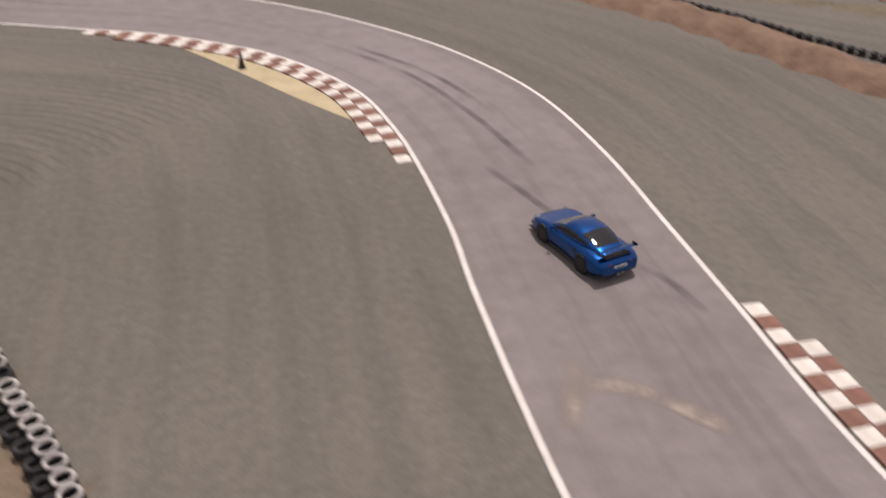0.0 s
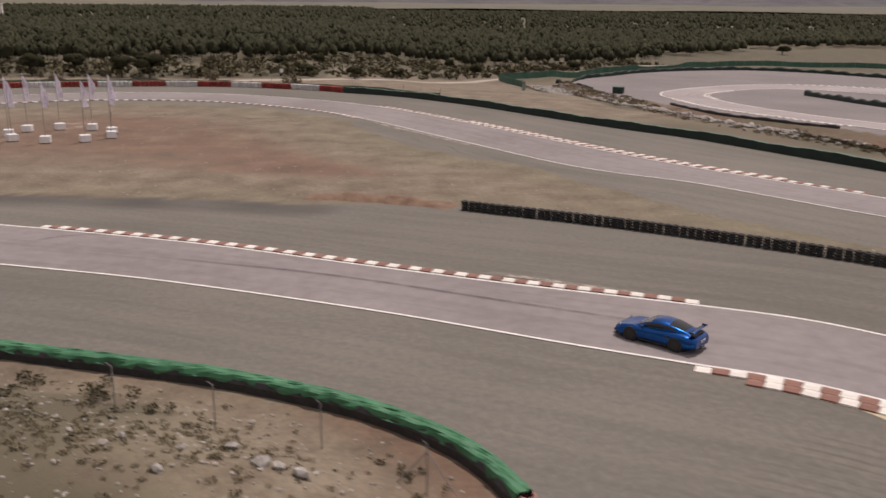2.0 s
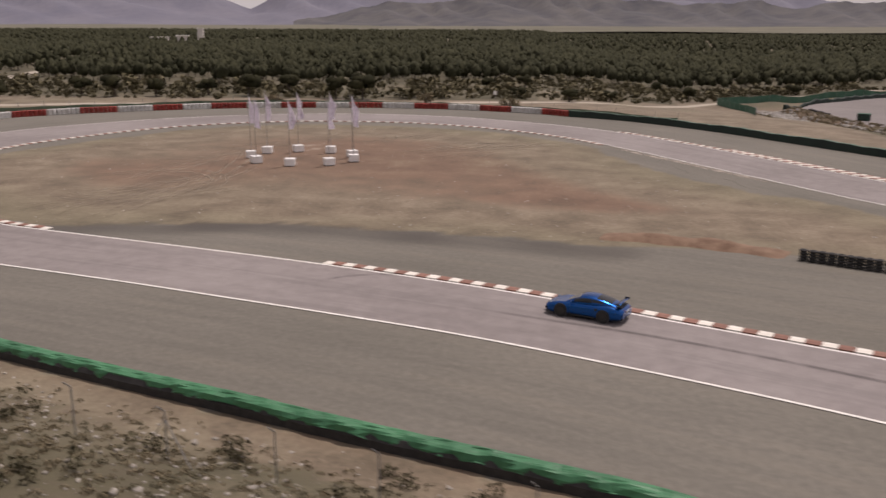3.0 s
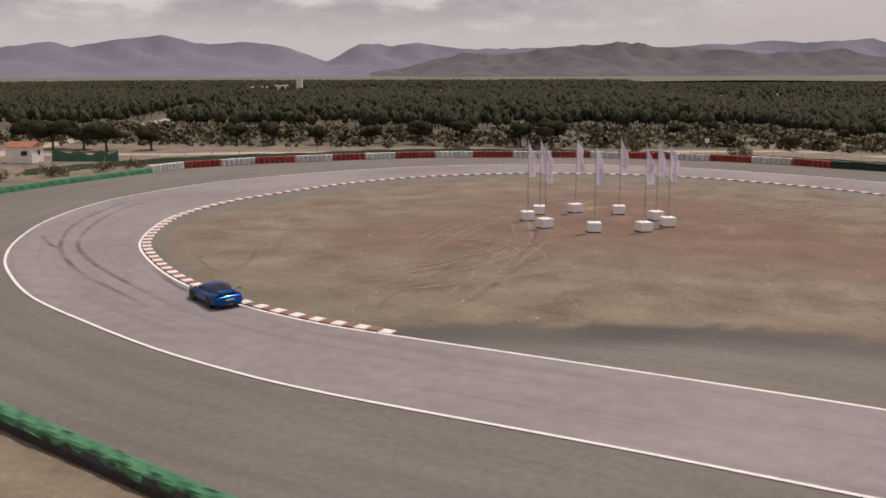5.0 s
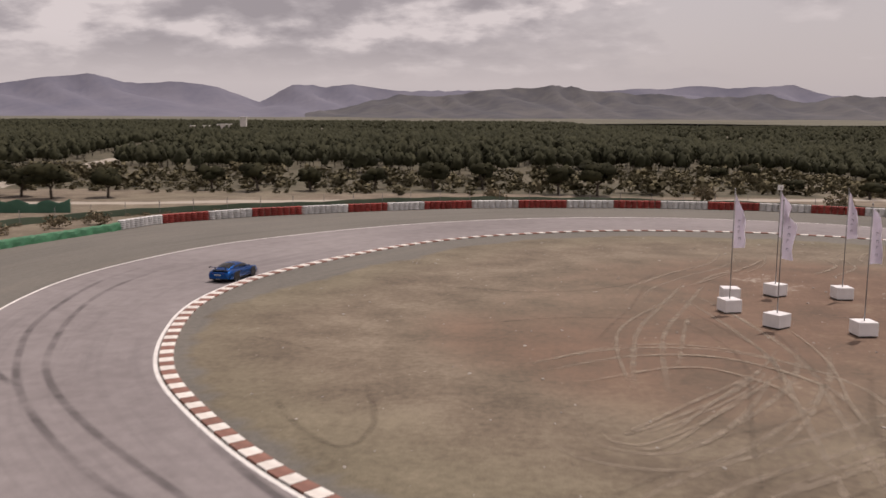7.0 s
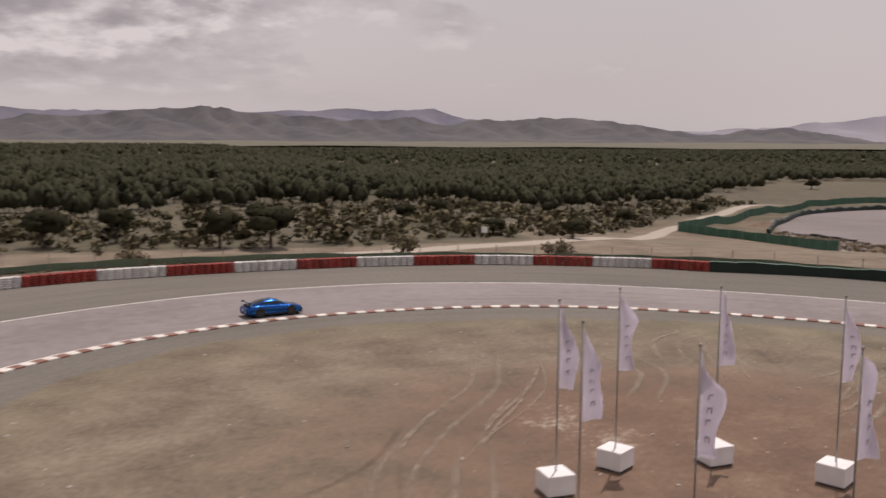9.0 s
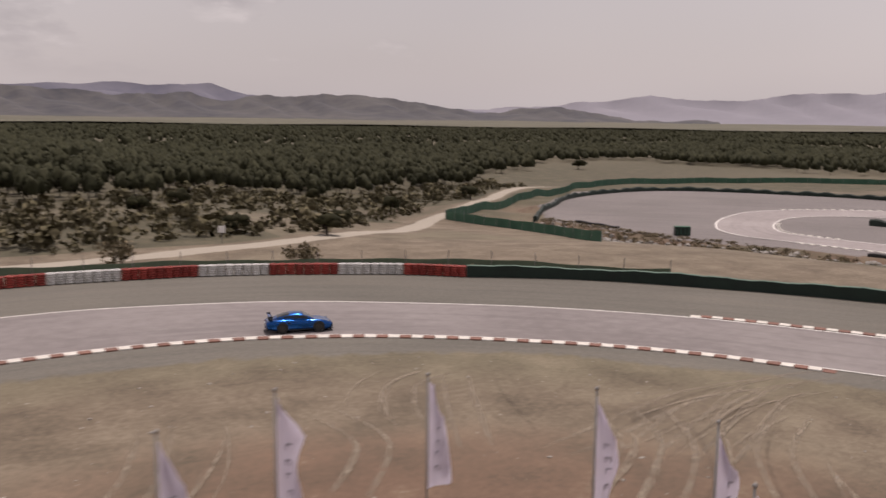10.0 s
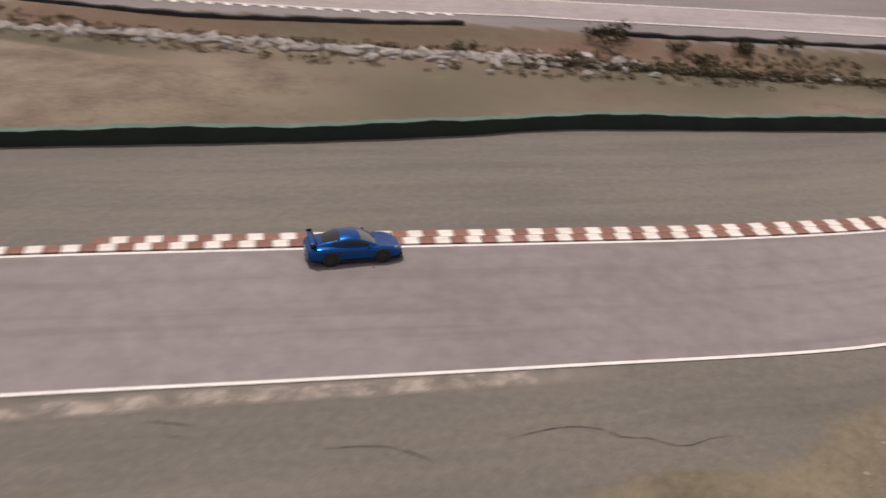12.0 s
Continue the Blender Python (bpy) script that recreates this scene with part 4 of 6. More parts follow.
def oak(x, y, h, w, seed, mat=None):
    """A round holm oak: forked trunk, limbs and a crown of leaf clumps with gaps."""
    rnd = random.Random(seed)
    thing = new("tree")
    bm = bmesh.new()
    tube(bm, (0, 0, -0.1), (0.1, 0.05, h * 0.36), 0.24, 0.16)
    part("trunk", bm, M_BARK, thing)
    for k in range(5):
        a = k * 1.256 + rnd.uniform(-0.4, 0.4)
        bm = bmesh.new()
        tube(bm, (0.1, 0.05, h * 0.3), (w * 0.3 * math.cos(a), w * 0.3 * math.sin(a), h * rnd.uniform(0.55, 0.75)), 0.11, 0.05, 6)
        part("limb", bm, M_BARK, thing)
    V, F, N, base = [], [], [], 0
    for k in range(10):
        a, r = rnd.uniform(0, 6.28), w * 0.5 * rnd.uniform(0.25, 0.72)
        c = np.array([r * math.cos(a), r * math.sin(a), h * rnd.uniform(0.48, 0.82)])
        for tv, tf in (crown_template(seed * 13 + k, 120, 0.15), blob_template(seed * 7 + k, 2)):
            V.append(tv * np.array([w * 0.27, w * 0.27, h * 0.23]) * (1 if len(tf[0]) == 4 else 0.85) + c)
            d = (V[-1] - (0, 0, h * 0.6)) / (w * 0.5, w * 0.5, h * 0.4) + 0.6 * tv + (0, 0, 0.2)
            N.append(d / np.linalg.norm(d, axis=1, keepdims=True))
            F += (tf + base).tolist()
            base += len(tv)
    crown = mesh_from("crown", np.vstack(V).tolist(), F, mat or M_OAK, thing, smooth=True)
    crown.data.normals_split_custom_set_from_vertices(np.vstack(N).tolist())
    thing.matrix_basis = pose(x, y, float(height(x, y)), 0, 0, seed * 47 % 360)
    tagged(thing, "dark round holm oak on dry grass", "tree", group="holm oaks before the plantation")


OAKS = [(-41.5, 196, 5.6, 6.6), (-47.5, 197, 4.7, 4.6), (-68, 202, 4.9, 5.2), (-60, 206, 4.6, 4.4), (-121.4, 178.5, 5.2, 7), (-134.7, 182.4, 5.9, 8), (-127.5, 181, 4.8, 5.5), (-114.5, 182, 4.6, 5),
        (-146, 192, 5.5, 7), (-96, 196, 4.6, 5), (-88, 199, 4.0, 4.2), (-78, 204, 3.8, 4.4), (-104, 197, 4.2, 4.4), (34.5, 250, 3.9, 3.8), (-16.5, 228, 3.0, 3.2), (12, 221.5, 2.6, 3.6), (-9, 206, 2.4, 3.4), (2, 203, 2.8, 3.8),
        (68, 275, 3.2, 4.2), (183, 380, 4.0, 6), (-8, 240, 3.2, 3.6), (30, 279, 3.4, 3.6), (70, 280, 3, 3.4)]
for i, (x, y, h, w) in enumerate(OAKS):
    oak(x, y, h, w, i + 1)


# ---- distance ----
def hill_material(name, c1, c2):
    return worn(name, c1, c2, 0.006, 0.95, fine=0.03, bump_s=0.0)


def ridge(name, dist, profile, mat, depth, seed, label):
    """A range of hills as a height field: az, elevation in degrees of its crest, seen from the circuit's middle."""
    az = np.linspace(profile[0][0], profile[-1][0], 260)
    el = np.interp(az, [p[0] for p in profile], [p[1] for p in profile])
    rs = np.random.RandomState(seed)
    el = el + np.convolve(rs.normal(0, 0.10, 260), np.ones(4) / 4, "same")
    top = np.tan(np.radians(np.maximum(el, 0.02))) * dist + 12
    rows = 14
    verts, faces = [], []
    for i in range(260):
        a = math.radians(az[i])
        for j in range(rows):
            t = j / (rows - 1)                # 0 foot, 1 crest and beyond
            r = dist - depth * (1 - t)
            spur = 0.7 + 0.5 * math.sin(i * 0.35 + seed) * math.sin(i * 0.13 + 1)
            z = top[i] * (t ** (1.5 + 0.6 * spur)) * (1 if j == rows - 1 else 0.86 + 0.14 * math.sin(i * 0.55 + j * 0.9 + 2 * math.sin(i * 0.17))) - 1.0
            verts.append((-20 + r * math.sin(a), 60 + r * math.cos(a), z))
    for i in range(259):
        for j in range(rows - 1):
            faces.append((i * rows + j, (i + 1) * rows + j, (i + 1) * rows + j + 1, i * rows + j + 1))
    ob = mesh_from(name, verts, faces, mat, smooth=True)
    tagged(ob, label, "hills", kind="structure")


# the haze of distance is put into these three base colours
M_HILL_BLUE = hill_material("blue_haze_tinted_hills", (0.125, 0.125, 0.165), (0.165, 0.16, 0.195))
M_HILL_PALE = hill_material("pale_haze_tinted_hills", (0.235, 0.228, 0.262), (0.265, 0.255, 0.29))
M_HILL_NEAR = hill_material("haze_tinted_scrub_hills", (0.048, 0.049, 0.061), (0.106, 0.100, 0.098))
M_PLAIN = hill_material("pale_fields", (0.085, 0.083, 0.055), (0.155, 0.143, 0.10))
FAR_RANGE = [(-75, 1.2), (-60, 1.5), (-48, 1.9), (-40, 1.6), (-36.2, 1.67), (-33.5, 1.95), (-32.4, 1.65), (-30.2, 2.12), (-27.3, 2.41), (-25.4, 1.93), (-22, 2.05), (-19.7, 1.61), (-17.6, 0.9), (-15.5, 1.9),
             (-14.1, 1.9), (-13.7, 1.72), (-12, 2.03), (-9.1, 1.61), (-6.3, 1.6), (-4.2, 1.66), (0, 1.5), (4, 1.7), (7.2, 1.72), (8.8, 1.87), (11.5, 1.77), (13.6, 1.8), (15, 1.95), (17.1, 1.3), (20, 1.0), (26, 0.8), (32, 0.4)]
NEAR_RANGE = [(-15, 0.15), (-13.4, 0.4), (-9.1, 1.37), (-6.3, 1.25), (-2.5, 1.8), (-1.1, 1.74), (0.9, 2.03), (2.3, 1.8), (4, 1.5), (6, 1.45), (7.2, 1.5), (9.1, 1.16), (11.5, 1.3), (13.6, 1.42), (15.7, 0.98), (18, 1.2),
              (21.3, 1.38), (23.8, 1.43), (28, 0.97), (31.5, 0.36), (33.9, 0.7), (36.3, 0.9), (37.6, 0.63), (40.9, 0.14), (46, 0.05)]
PALE_RANGE = [(24, 0.2), (34, 0.75), (38.3, 1.11), (42.3, 1.55), (46.5, 1.2), (51.4, 1.71), (56, 1.87), (61, 2.0), (72, 2.2), (84, 1.6), (100, 1.2), (120, 1.5)]
ridge("backdrop_far_hills", 4300, FAR_RANGE, M_HILL_BLUE, 900, 3, "mountain range beyond the plain, coloured blue for haze")
ridge("backdrop_pale_hills", 4450, PALE_RANGE, M_HILL_PALE, 700, 4, "mountain range with haze put in as a pale colour")
ridge("backdrop_near_hills", 3000, NEAR_RANGE, M_HILL_NEAR, 900, 5, "brown scrub covered hills beyond the plain, slightly blue-tinted for haze")


def fields():
    """Pale open farmland between wood and hills."""
    a = np.radians(np.linspace(-80, 125, 120))
    verts, faces = [], []
    for i, t in enumerate(a):
        for r, z in ((1480, 2.0), (1700, 4.5), (2300, 7.0), (2600, 9.0)):
            verts.append((-20 + r * math.sin(t), 60 + r * math.cos(t), z + 0.8 * math.sin(i * 0.7 + r)))
    for i in range(119):
        for j in range(3):
            faces.append((i * 4 + j, i * 4 + j + 1, (i + 1) * 4 + j + 1, (i + 1) * 4 + j))
    tagged(mesh_from("backdrop_fields", verts, faces, M_PLAIN, smooth=True), "pale dry fields on the far plain", "fields", kind="structure")


fields()

# ---- fences, rubble, bank, hut and small things ----
def screen_fence(label, path, hgt, post_h, spacing, mat=None, group=""):
    """A green screen between steel posts."""
    mat = mat or M_MESHGREEN
    thing = new("fence")
    tagged(thing, label, "fence", group=group)
    zs = height(path[:, 0], path[:, 1])
    t = tangents(path)
    n = np.stack([-t[:, 1], t[:, 0]], 1) * 0.015
    verts, faces = [], []
    for i, p in enumerate(path):
        top = hgt + 0.05 * math.sin(i * 0.9) + 0.04 * math.sin(i * 0.37)
        for o, z in ((-1, 0.02), (-1, top), (1, top), (1, 0.02)):
            q = p + n[i] * o
            verts.append((q[0], q[1], zs[i] + z))
    for i in range(len(path) - 1):
        for j in range(4):
            faces.append((i * 4 + j, i * 4 + (j + 1) % 4, (i + 1) * 4 + (j + 1) % 4, (i + 1) * 4 + j))
    mesh_from("screen", verts, faces, mat, thing)["label"] = "green windbreak mesh"
    bm = bmesh.new()
    tube(bm, (0, 0, -0.2), (0, 0, post_h), 0.04, 0.04, 6)
    me = bpy.data.meshes.new("post")
    bm.to_mesh(me)
    bm.free()
    me.materials.append(M_STEEL)
    for p in spline(path, spacing):
        ob = new("post", me)
        ob.parent = thing
        ob.matrix_basis = pose(p[0], p[1], float(height(p[0], p[1])))
    return thing


FENCE_FAR = spline([(-111.4, 140.2), (-106.22, 151.96), (-96.08, 163.65), (-82.06, 171.81), (-67.84, 180.63), (-55.45, 183.47), (-41.95, 184.08), (-30.64, 182.5), (-21.96, 181.12), (-14.29, 178.41), (-6.3, 175.29), (1.7, 171.97), (8.39, 166.54), (13.65, 160.56), (17.81, 157.16)], 1.0)
screen_fence("long green mesh fence on steel posts behind the barrier", FENCE_FAR, 0.8, 1.7, 4.3, M_MESHPALE)
screen_fence("green mesh fence round the corner of the lower circuit", spline([(38.3, 191.68), (41.21, 204.85), (41.81, 214.7), (40.09, 225.37), (39.6, 237.2)], 1.0), 1.5, 1.9, 3.0)
screen_fence("green mesh fence along the dirt road", spline([(39.6, 237.4), (59.89, 253.37), (86.01, 273.12), (113.82, 290.55), (150, 303), (182, 303), (232.12, 277.59)], 1.0), 1.7, 2.0, 4.0)


def low_wall(label, path, hgt, w, mat):
    """A low draped barrier that follows the ground."""
    zs = height(path[:, 0], path[:, 1])
    t = tangents(path)
    n = np.stack([-t[:, 1], t[:, 0]], 1)
    verts, faces = [], []
    for i, p in enumerate(path):
        k = 1 + 0.18 * math.sin(i * 1.3) + 0.12 * math.sin(i * 0.41 + 1)
        for o, z in ((-w, -0.05), (-w * 0.9, hgt * 0.8 * k), (-w * 0.4, hgt * k), (w * 0.4, hgt * k), (w * 0.9, hgt * 0.8 * k), (w, -0.05)):
            q = p + n[i] * o
            verts.append((q[0], q[1], zs[i] + z))
    for i in range(len(path) - 1):
        for j in range(5):
            faces.append((i * 6 + j, (i + 1) * 6 + j, (i + 1) * 6 + j + 1, i * 6 + j + 1))
    faces += [tuple(range(6)), tuple((len(path) - 1) * 6 + j for j in range(6))[::-1]]
    return tagged(mesh_from("barrier", verts, faces, mat), label, "barrier")


low_wall("dark green barrier curving round the lower circuit", spline([(53.5, 228.64), (60.02, 236.82), (71.79, 247.49), (84.96, 259.97), (101.23, 268.12), (119.42, 271.18), (134.56, 264.09), (146.74, 247.92), (154.67, 231.89), (161.74, 200.9), (174.14, 167.23)], 1.0), 1.0, 0.4, M_BELT)
low_wall("dark green barrier on the island of the lower circuit", spline([(104.3, 196.29), (103.91, 183.1), (103.44, 169.76), (103.66, 145.93)], 1.0), 1.0, 0.45, M_BELT)
low_wall("low black rubber edging at the top of the rubble slope", spline([(63.6, 168.3), (65, 156.2), (67.6, 145), (70.8, 134), (74, 124)], 1.0), 0.4, 0.25, M_RUBBER)
low_wall("low black rubber edging on the verge of the lower circuit", spline([(77.6, 112), (81.4, 102), (86, 91), (92, 76)], 1.0), 0.4, 0.25, M_RUBBER)
low_wall("short black rubber edging beside the lower circuit", spline([(57.17, 221.41), (57.86, 217.21), (58.57, 211.51)], 1.0), 0.4, 0.25, M_RUBBER)


def kart_kerb(path, side, label):
    """White blocks with gaps along the lower circuit."""
    thing = new("kerb")
    tagged(thing, label, "kerb", group="kerbs of the lower circuit")
    base = spline(shift(path, side * 0.5), 0.95)
    a = tangents(base)
    for i in range(0, len(base) - 1, 2):
        ob = new("block", MESH_W)
        ob.parent = thing
        ob.matrix_basis = pose(base[i][0], base[i][1], float(kart_level(base[i][1])) + 0.02, 0, 0, math.degrees(math.atan2(a[i][1], a[i][0])))


kart_kerb(between(KART_L, (76.86, 126.67), (69.48, 184.37)), 1, "dashed white kerb blocks on the outer edge")
kart_kerb(between(KART_R, (78.42, 184.15), (91.71, 205.68)), -1, "white kerb blocks on the inside of the hairpin")
kart_kerb(between(KART_L, (112.74, 221.96), (146.42, 192.09)), 1, "dashed white kerb blocks on the far edge")


def rock_meshes():
    out = []
    for s in range(7):
        rs = np.random.RandomState(100 + s)
        bm = bmesh.new()
        bmesh.ops.create_icosphere(bm, subdivisions=1, radius=1.0)
        st = rs.uniform(0.55, 1.15, 3)
        for v in bm.verts:
            v.co *= rs.uniform(0.72, 1.18)
            v.co.x *= st[0]
            v.co.y *= st[1]
            v.co.z *= st[2] * 0.75
        me = bpy.data.meshes.new("rock")
        bm.to_mesh(me)
        bm.free()
        me.materials.append(M_ROCK)
        out.append(me)
    return out


ROCKS = rock_meshes()
BANK_LINE = np.vstack([BANK, TARP])[::2]


def rubble():
    rs = np.random.RandomState(11)
    thing = new("rubble_slope")
    tagged(thing, "pale limestone boulders dumped along a ditch slope", "rocks")
    path = between(RUBBLE, (53.8, 174), (70.5, 99))
    t = tangents(path)
    made = 0
    while made < 300:
        i = rs.randint(len(path))
        o = rs.normal(-0.3, 2.1)
        p = path[i] + np.array([-t[i][1], t[i][0]]) * o + t[i] * rs.uniform(-0.5, 0.5)
        s = rs.choice([0.5, 0.6, 0.72, 0.85, 1.05], p=[0.25, 0.3, 0.25, 0.14, 0.06]) * rs.uniform(0.8, 1.2)
        if enclosed(p[0], p[1]) or p[1] < 105 + rs.normal(0, 2):
            continue
        ob = new("rock", ROCKS[rs.randint(7)])
        ob.parent = thing
        ob.matrix_basis = pose(p[0], p[1], float(height(p[0], p[1])) + s * 0.22, rs.uniform(-25, 25), rs.uniform(-25, 25), rs.uniform(0, 360)) @ Matrix.Diagonal((s, s, s, 1))
        made += 1
    temps = []
    for me in ROCKS:
        temps.append((np.array([v.co[:] for v in me.vertices]), np.array([list(p.vertices) for p in me.polygons])))
    items = []
    for path, n, sg in ((RUBBLE, 1500, 2.0), (between(RUBBLE, (48.7, 232), (52, 180)), 420, 1.4)):
        t = tangents(path)
        for _ in range(n):
            i = rs.randint(len(path))
            p = path[i] + np.array([-t[i][1], t[i][0]]) * rs.normal(0, sg)
            if p[1] < 112 and rs.rand() < 0.93:
                continue
            s = rs.uniform(0.32, 0.72)
            items.append((p[0], p[1], float(height(p[0], p[1])) + s * 0.15, s, s, rs.uniform(0, 6.28), rs.randint(7)))
    scatter_mesh("rubble_stones", M_ROCK, items, temps, "small pale stones between the boulders of the slope", "stones")
    # stones on the dirt bank inside the first bend
    items = []
    while len(items) < 5200:
        x, y = rs.uniform(-60, 24), rs.uniform(-14, 52)
        p = np.array([[x, y]])
        if enclosed(x, y):
            continue
        d = nearest(BANK_LINE, p)[0]
        if d < 1.2 or d > 26 or rs.rand() > 0.25 + 0.75 * math.exp(-((d - 7) / 4) ** 2):
            continue
        s = 0.035 + 0.12 * rs.rand() ** 3
        if rs.rand() < 0.010:
            s = rs.uniform(0.16, 0.30)
        items.append((x, y, float(height(x, y)) + s * 0.15, s, s, rs.uniform(0, 6.28), rs.randint(7)))
    scatter_mesh("bank_stones", M_PEBBLE, items, temps, "scattered pale stones on the dirt bank", "stones")


rubble()
for k, (x, y, s) in enumerate(((0.5, 27.3, 0.34), (1.7, 25.5, 0.4), (2.3, 25.4, 0.3), (3.1, 24.9, 0.42), (-1.5, 24.6, 0.28), (-3.4, 27.5, 0.26))):
    ob = new("boulder", ROCKS[k])
    ob.matrix_basis = pose(x, y, float(height(x, y)) + s * 0.3, 10 * k, 0, 50 * k) @ Matrix.Diagonal((s * 1.2, s, s, 1))
    tagged(ob, "pale limestone boulder lying on the dirt bank", "rock", group="boulders on the bank")


def verge_plants():
    rs = np.random.RandomState(21)
    temps = [crown_template(120 + s, 64, 0.17) for s in range(5)]
    tufts, dark = [], []
    while len(tufts) < 2300:
        x, y = rs.uniform(-60, 24), rs.uniform(-14, 52)
        p = np.array([[x, y]])
        if enclosed(x, y):
            continue
        d = nearest(BANK_LINE, p)[0]
        if d < 1.5 or d > 24 or rs.rand() > 0.12 + 0.88 * math.exp(-((d - 7.5) / 3.2) ** 2):
            continue
        if noise2(np.array([x]), np.array([y]), 0.3, 9)[0] < -0.15 and rs.rand() < 0.75:
            continue
        if x > 3 and rs.rand() < 0.6:
            continue
        s = rs.uniform(0.06, 0.2)
        (dark if rs.rand() < 0.22 else tufts).append((x, y, float(height(x, y)) + s * 0.25, s * 1.3, s * 0.8, rs.uniform(0, 6.28), rs.randint(5)))
    for x, y, s in ((-10.8, 33.6, 0.8), (-5.4, 31.8, 0.7), (-3.4, 31.8, 0.6), (-15.8, 36.2, 0.8), (7.6, 22.2, 0.55), (8.1, 20.3, 0.45), (5.3, 20.4, 0.4), (-21.7, 32.3, 0.9), (-19.1, 35.9, 0.8), (-16.5, 37.8, 0.7), (-9.9, 36, 0.8),
                    (-6.1, 34, 0.9), (-32, 41.9, 1.2), (-29.6, 38.8, 1.1), (-28.3, 40.7, 0.9), (-35.7, 43.2, 1.1), (-25.7, 37.7, 0.8), (6.8, 26.8, 0.5), (7.3, 24.8, 0.5)):
        for _ in range(6):
            dark.append((x + rs.normal(0, 0.8) * s, y + rs.normal(0, 0.8) * s, float(height(x, y)) + s * 0.2, s * 0.42, s * 0.36, rs.uniform(0, 6.28), rs.randint(5)))
    # dry plants of the ditch beside the dark barrier and below the lower circuit
    t = tangents(RUBBLE)
    for _ in range(700):
        i = rs.randint(len(RUBBLE))
        o = rs.choice([rs.uniform(2, 7.5), rs.uniform(-7, -1.5)])
        p = RUBBLE[i] + np.array([-t[i][1], t[i][0]]) * o
        s = rs.uniform(0.12, 0.5)
        (dark if rs.rand() < 0.2 and p[1] < 118 else tufts).append((p[0], p[1], float(height(p[0], p[1])) + s * 0.3, s * 1.3, s, rs.uniform(0, 6.28), rs.randint(5)))
    for x, y, s in ((66.5, 122, 1.0), (76.0, 110.4, 1.7), (75.3, 100.9, 1.2), (78, 103.5, 0.9), (80, 97, 1.3), (64, 128, 0.8), (70, 112, 0.7), (83, 93, 1.2)):
        for _ in range(7):
            dark.append((x + rs.normal(0, 0.5) * s, y + rs.normal(0, 0.5) * s, float(height(x, y)) + s * rs.uniform(0.3, 0.9), s * 0.5, s * 0.6, rs.uniform(0, 6.28), rs.randint(5)))
    for _ in range(330):
        y = rs.uniform(84, 116)
        x = np.interp(y, [84, 94, 106, 114], [75, 70.5, 66, 63]) + rs.normal(0, 1.0)
        s = rs.uniform(0.25, 0.7)
        dark.append((x, y, float(height(x, y)) + s * 0.35, s * 1.2, s * 0.9, rs.uniform(0, 6.28), rs.randint(5)))
    # dry brown weeds between rubble and lower circuit
    for _ in range(900):
        i = rs.randint(len(RUBBLE))
        p = RUBBLE[i] + np.array([-t[i][1], t[i][0]]) * rs.uniform(2.5, 8.0)
        p = p if p[0] > RUBBLE[i][0] else 2 * RUBBLE[i] - p
        s = rs.uniform(0.15, 0.4)
        tufts.append((p[0], p[1], float(height(p[0], p[1])) + s * 0.3, s * 1.4, s, rs.uniform(0, 6.28), rs.randint(5)))
    # feet of the far barriers
    for path in (FENCE_FAR,):
        for _ in range(420):
            p = path[rs.randint(len(path))] + rs.normal(0, 1.3, 2)
            s = rs.uniform(0.15, 0.45)
            tufts.append((p[0], p[1], float(height(p[0], p[1])) + s * 0.3, s * 1.2, s, rs.uniform(0, 6.28), rs.randint(5)))
    for x, y, s in ((-26.8, 186.5, 1.7), (-9.5, 180.5, 1.6), (-57, 184.5, 1.5), (-100, 150, 1.3), (-106, 139, 1.4), (-103, 146, 1.2), (-111, 133, 1.3)):
        for _ in range(9):
            tufts.append((x + rs.normal(0, 0.55) * s, y + rs.normal(0, 0.4) * s, float(height(x, y)) + s * rs.uniform(0.3, 1.0), s * 0.5, s * 0.6, rs.uniform(0, 6.28), rs.randint(5)))
    scatter_mesh("verge_weeds", M_WEED, tufts, temps, "straw coloured weeds on dry verges", "weeds", True)
    scatter_mesh("verge_bushes", M_BUSH, dark, temps, "low dark bushes on the stony banks", "bushes", True)


def infield_stones():
    """Pale clods and stones strewn over the sandy infield."""
    rs = np.random.RandomState(33)
    temps = [(np.array([v.co[:] for v in me.vertices]), np.array([list(p.vertices) for p in me.polygons])) for me in ROCKS]
    q = np.stack([rs.uniform(-74, 60, 9000), rs.uniform(45, 152, 9000)], 1)
    q = q[inside(INFIELD[::2], q)]
    d = nearest(INFIELD[::2], q)
    thick = noise2(q[:, 0], q[:, 1], 0.16, 23)
    items = []
    for (x, y), a, k in zip(q, d, thick):
        if a < 1.0 or rs.rand() > 0.25 + 0.5 * max(k, 0) + 0.5 * math.exp(-a / 2.0):
            continue
        s = 0.03 + 0.09 * rs.rand() ** 4
        items.append((x, y, s * 0.12, s * 1.3, s * 0.8, rs.uniform(0, 6.28), rs.randint(7)))
    scatter_mesh("infield_stones", M_PEBBLE, items, temps, "small pale stones strewn on the sandy infield", "stones")


infield_stones()



verge_plants()


